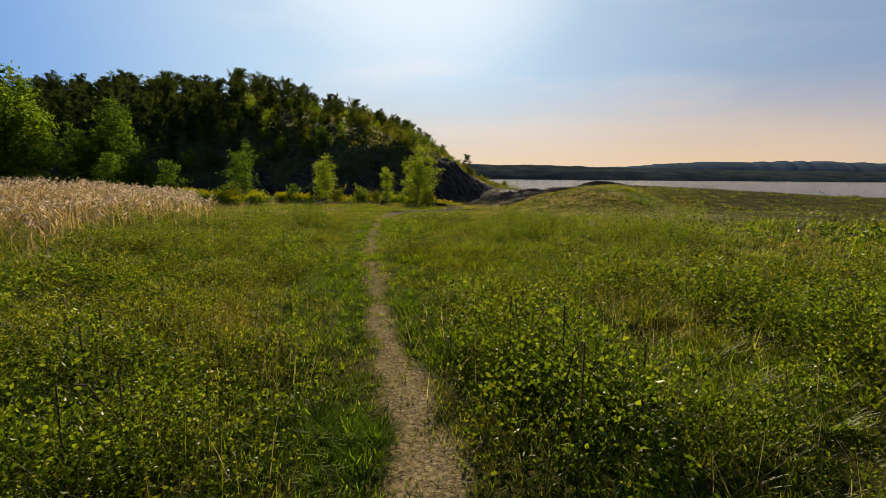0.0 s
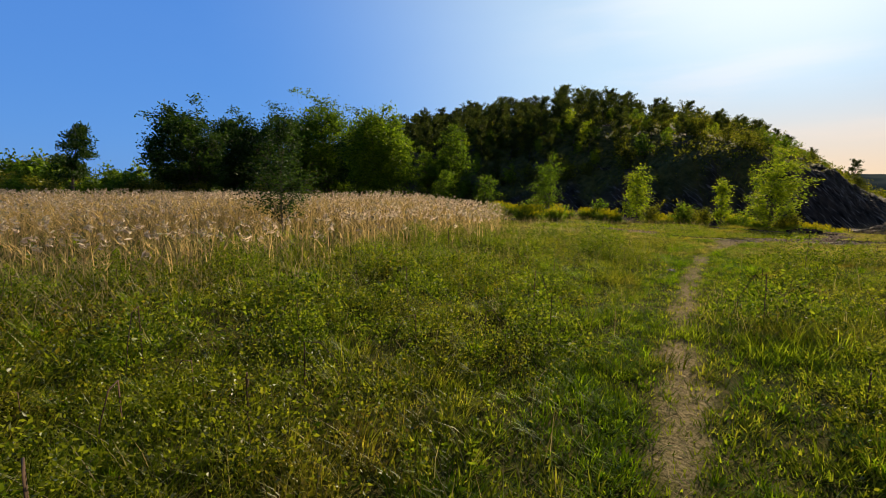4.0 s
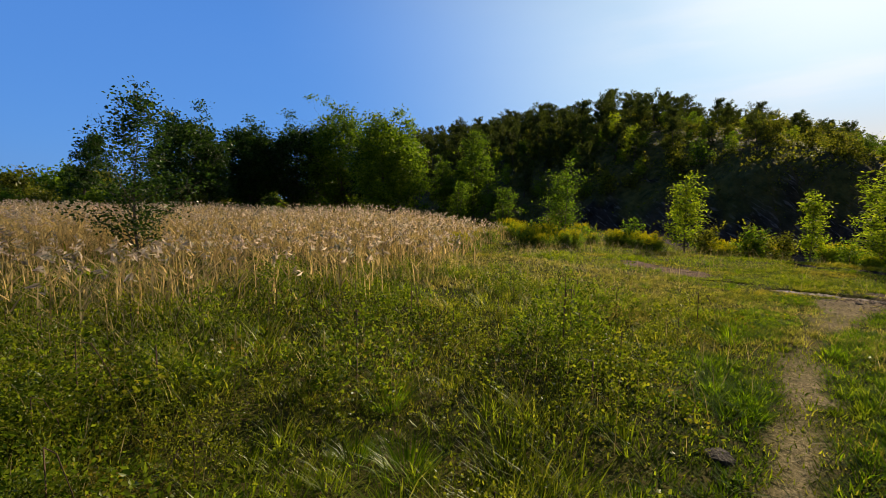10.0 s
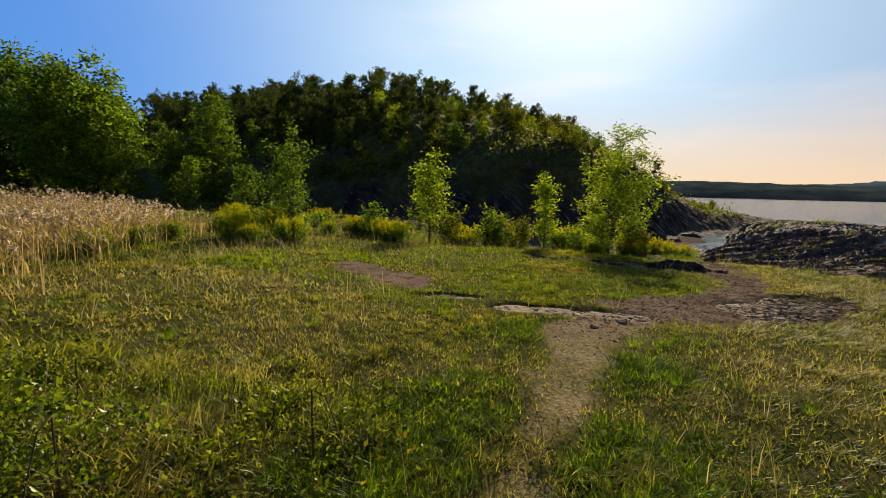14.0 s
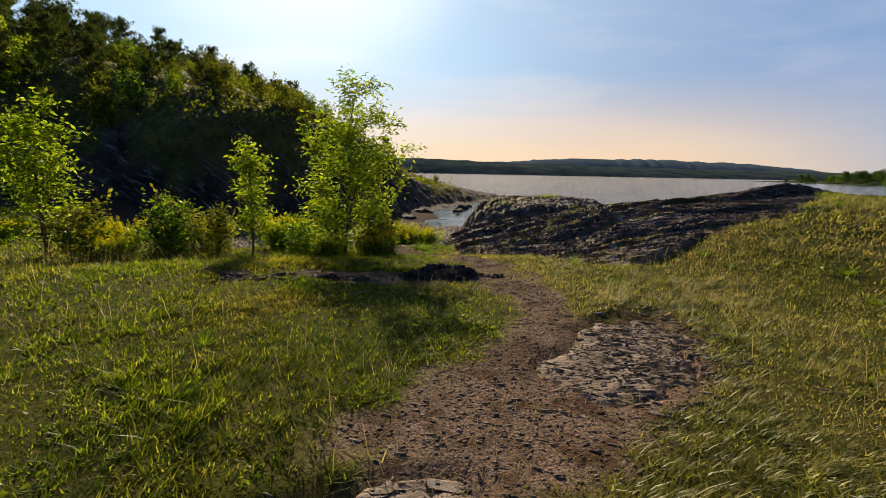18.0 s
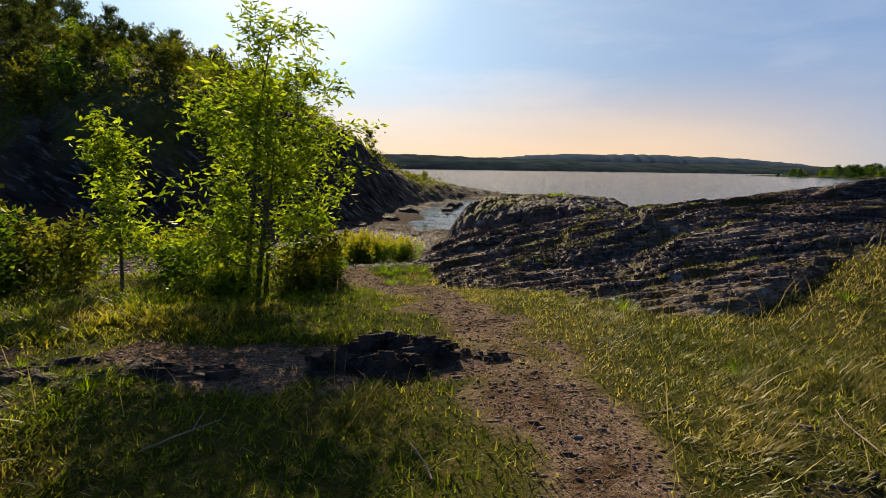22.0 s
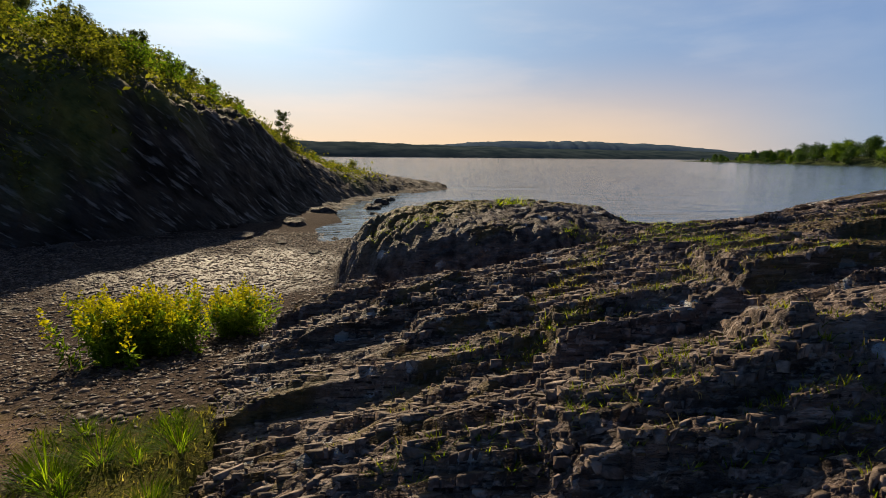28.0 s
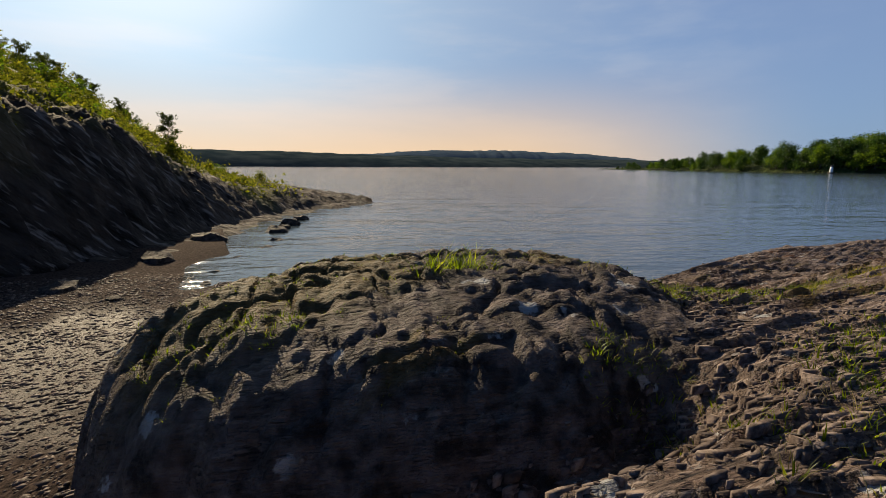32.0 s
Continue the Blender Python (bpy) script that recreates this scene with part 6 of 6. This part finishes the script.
def joined_plates(n, box, inside, surface_z, sizes):
    x, y = rng.uniform(box[0], box[1], n), rng.uniform(box[2], box[3], n)
    k = rng.random(n) < inside(x, y)
    x, y = x[k], y[k]
    n = len(x)
    th = np.radians(-20 + 20 * rng.normal(size=n))
    s = sizes[0] + (sizes[1] - sizes[0]) * rng.random(n) ** 3
    c, sn = np.cos(th), np.sin(th)
    ang = (np.arange(6)[None, :] + 0.6 * rng.random((n, 6))) * np.pi / 3
    rad = rng.uniform(0.7, 1.15, (n, 6))
    u, v = np.cos(ang) * rad * s[:, None] * 1.5, np.sin(ang) * rad * s[:, None] * 0.34
    dip = rng.uniform(0.0, 0.22, n)[:, None]
    thick = 0.013 * rng.random((n, 1)) ** 2
    z0 = surface_z(x, y)[:, None] + 0.002 - dip * v + 0.06 * rng.normal(size=(n, 1)) * u
    px, py = x[:, None] + u * c[:, None] - v * sn[:, None], y[:, None] + u * sn[:, None] + v * c[:, None]
    top, low = np.stack([px, py, z0 + thick], -1), np.stack([px, py, z0 - 0.05], -1)
    verts = np.concatenate([top, low], 1).reshape(-1, 3)
    o = (np.arange(n) * 12)[:, None]
    quads = np.concatenate([o + np.array([[i, (i + 1) % 6, 6 + (i + 1) % 6, 6 + i]])[:, ::-1] for i in range(6)] + [o + np.array([[0, 1, 2, 3]]), o + np.array([[0, 3, 4, 5]])])
    return verts, quads, None


MAT_CHIP = surface("slate_chip", lambda t: mix_rgb(t, t.nodes.new("ShaderNodeNewGeometry").outputs["Random Per Island"], mix_rgb(t, noise_fac(t, 9.0, 0.3, 0.7), (0.02, 0.0145, 0.012), (0.11, 0.08, 0.066)), mix_rgb(t, noise_fac(t, 20.0, 0.4, 0.6), (0.075, 0.053, 0.042), (0.29, 0.225, 0.185))), 0.75, ((50.0, 0.6, 0.006, None),), 0.2)
bare = lambda x, y: step01(0.0, 0.4, rock_inside(x, y)) * np.clip(0.6 + 2.0 * fbm(x / 1.2, y / 0.8, 3, 181), 0.1, 1) * (knob_shape(x, y) < 0.12) * (1 - 0.8 * rock_moss(x, y))
chips = [joined_plates(52000, (0.5, 8.5, 25.0, 34.5), bare, rock_z, (0.010, 0.065)), joined_plates(2500, (0.5, 12.5, 25.0, 36.5), bare, rock_z, (0.02, 0.07))]
rubble = lambda x, y: np.clip(1.5 - np.hypot(((x - 1.25) * 0.6 + (y - 22.5) * 0.8) / 1.2, (-(x - 1.25) * 0.8 + (y - 22.5) * 0.6) / 0.55), 0, 1) + 0.12 * slab_core(x, y)
chips.append(joined_plates(9000, (-4.5, 2.9, 20.2, 24.2), rubble, lambda x, y: np.where(slab_core(x, y) > 0.3, slab_z(x, y), ground_z(x, y)), (0.012, 0.07)))
shade = lambda x, y: np.clip(6 * hump_shape(x, y), 0, 0.9)
tagged(new("ledge_rubble", join_np("ledge_rubble", [joined_plates(11000, (-4.4, 1.6, 24.7, 26.7), shade, hump_z, (0.015, 0.075))], MAT_EARTHY)), "dark broken rubble lying over the low ledge", "stones", kind="stuff")
chips.append(joined_plates(16000, (-3.2, 1.8, 18.5, 30.5), lambda x, y: 0.6 * gravel_mask(x, y) * (slab_core(x, y) < 0.1), ground_z, (0.006, 0.03)))
tagged(new("slate_chips", join_np("slate_chips", chips, MAT_CHIP)), "broken slate chips lying over the rock", "stones", kind="stuff")


def stone_mesh(name, seed, material):
    bm = bmesh.new()
    bmesh.ops.create_icosphere(bm, subdivisions=2, radius=1.0)
    r = np.random.default_rng(seed)
    off = Vector(r.random(3) * 50)
    for vert in bm.verts:
        n1 = noise.noise(vert.co * 0.9 + off)
        vert.co = vert.co * (1 + 0.55 * n1 + 0.4 * noise.noise(vert.co * 2.2 + off))
        vert.co.z *= 0.55
        vert.co.z = max(vert.co.z, -0.35)
    me = bpy.data.meshes.new(name)
    bm.to_mesh(me)
    bm.free()
    me.materials.append(material)
    return me


STONES = [stone_mesh("stone", 400 + k, MAT_STONE) for k in range(5)]


def put_stone(k, x, y, s, words, group, height=ground_z):
    ob = new("stone", STONES[k % 5])
    ob.matrix_basis = at_ground(x, y, k * 67.0, s, 0.0, height)
    tagged(ob, words, "stone", group)


for k in range(30):
    f = rng.random()
    x = 0.75 - 4.2 * f + rng.normal() * 0.12
    y = float(np.interp(x, [-3.4, -0.3, 0.8], [26.2, 25.75, 25.0])) + rng.normal() * 0.28
    put_stone(k, x, y, 0.02 + 0.06 * rng.random() ** 2, "dark ragged stone beside the trail", "dark stones by the trail", hump_z)
for k, (x, y, s) in enumerate(((4.3, 44.5, 0.22), (5.2, 46.5, 0.3), (6.3, 48.0, 0.4), (5.7, 46.0, 0.18), (7.4, 52.0, 0.45), (8.6, 54.5, 0.5), (7.0, 49.5, 0.3), (3.0, 40.2, 0.22), (2.2, 42.0, 0.16), (4.0, 43.0, 0.14), (4.6, 45.4, 0.16), (8.0, 53.0, 0.3), (9.6, 56.5, 0.4), (6.0, 44.6, 0.15), (1.0, 43.6, 0.35), (-1.2, 41.0, 0.2), (2.9, 46.6, 0.5), (4.6, 50.4, 0.6), (-3.6, 42.6, 0.4))):
    put_stone(k, x, y, s, "dark boulder at the water's edge", "boulders by the inlet")

for k, (x, y, s) in enumerate(((-1.89, 20.06, 0.055), (-1.57, 20.45, 0.075), (-1.3, 20.3, 0.035), (-1.75, 20.35, 0.03), (-1.45, 20.7, 0.03), (-1.1, 20.6, 0.03), (-2.05, 20.4, 0.025), (-2.3, 13.05, 0.09))):
    put_stone(k + 1, x, y, s, "dark rounded stone lying on the bare trail", "stones on the trail")
ob = new("grass_tussock", TUSSOCKS[2])
ob.matrix_basis = at_ground(-1.5, 19.6, 40, 0.75)
tagged(ob, "dense dark green grass tussock beside the trail", "grass", "tussocks in the meadow")

# tiny yellow flowers in the short grass
x, y = rng.uniform(-6.0, 3.5, 2600), rng.uniform(15.0, 20.5, 2600)
k = (rng.random(len(x)) < grass_share(x, y) * np.clip(0.15 + 2.5 * fbm(x / 1.2, y / 1.2, 3, 151), 0, 0.8)) & (np.abs(trail_side(x, y)) > 0.4)
x, y = x[k], y[k]
h = rng.uniform(0.05, 0.11, len(x))
stalk = blades(on_ground(x, y), h, np.full(len(x), 0.003), h * 0.1, h * 0.1, rng, 1)
rep = np.repeat(np.arange(len(x)), 4)
petals = leaves_np(on_ground(x, y)[rep] + np.array([0, 0, 1.0]) * h[rep][:, None] + rng.normal(size=(len(rep), 3)) * 0.004, rng.uniform(0.009, 0.016, len(rep)), rng, 0.6, 0.9)
tagged(new("yellow_flowers", join_np("yellow_flowers", [stalk, petals], MAT_YELLOW)), "tiny yellow flowers scattered in the short grass", "flowers", kind="stuff")

# dry twigs lying about
for k, (x, y, length, turn) in enumerate(((0.95, 26.2, 0.32, 5), (0.2, 2.4, 0.2, 60), (1.6, 2.9, 0.7, 120), (1.7, 21.4, 0.5, -40), (1.9, 22.9, 0.4, 150), (1.2, 24.3, 0.3, 20), (-0.2, 24.0, 0.25, 80), (1.4, 25.3, 0.35, -15), (-1.2, 5.4, 0.3, 30), (0.5, 27.0, 0.22, 100), (2.2, 23.6, 0.45, 70), (1.9, 29.0, 0.25, 10), (-1.6, 24.6, 0.4, 35), (-2.6, 24.2, 0.35, 140))):
    r = np.random.default_rng(600 + k)
    line = limb_line((0, 0, 0.012), (1, 0, 0.02), length, r, 0.14, 0.05, 6)
    ob = new("twig", join_np("twig", [tube_np(line, np.linspace(0.007, 0.003, 6), 5), tube_np(limb_line(line[3], (0.7, 0.6, 0.2), length * 0.3, r, 0.1, 0.0, 3), [0.004, 0.003, 0.002], 4)], MAT_TWIG))
    ob.matrix_basis = at_ground(x, y, turn, 1.0, -0.01)
    tagged(ob, "dry pale twig lying on the ground", "twig", "twigs on the ground")
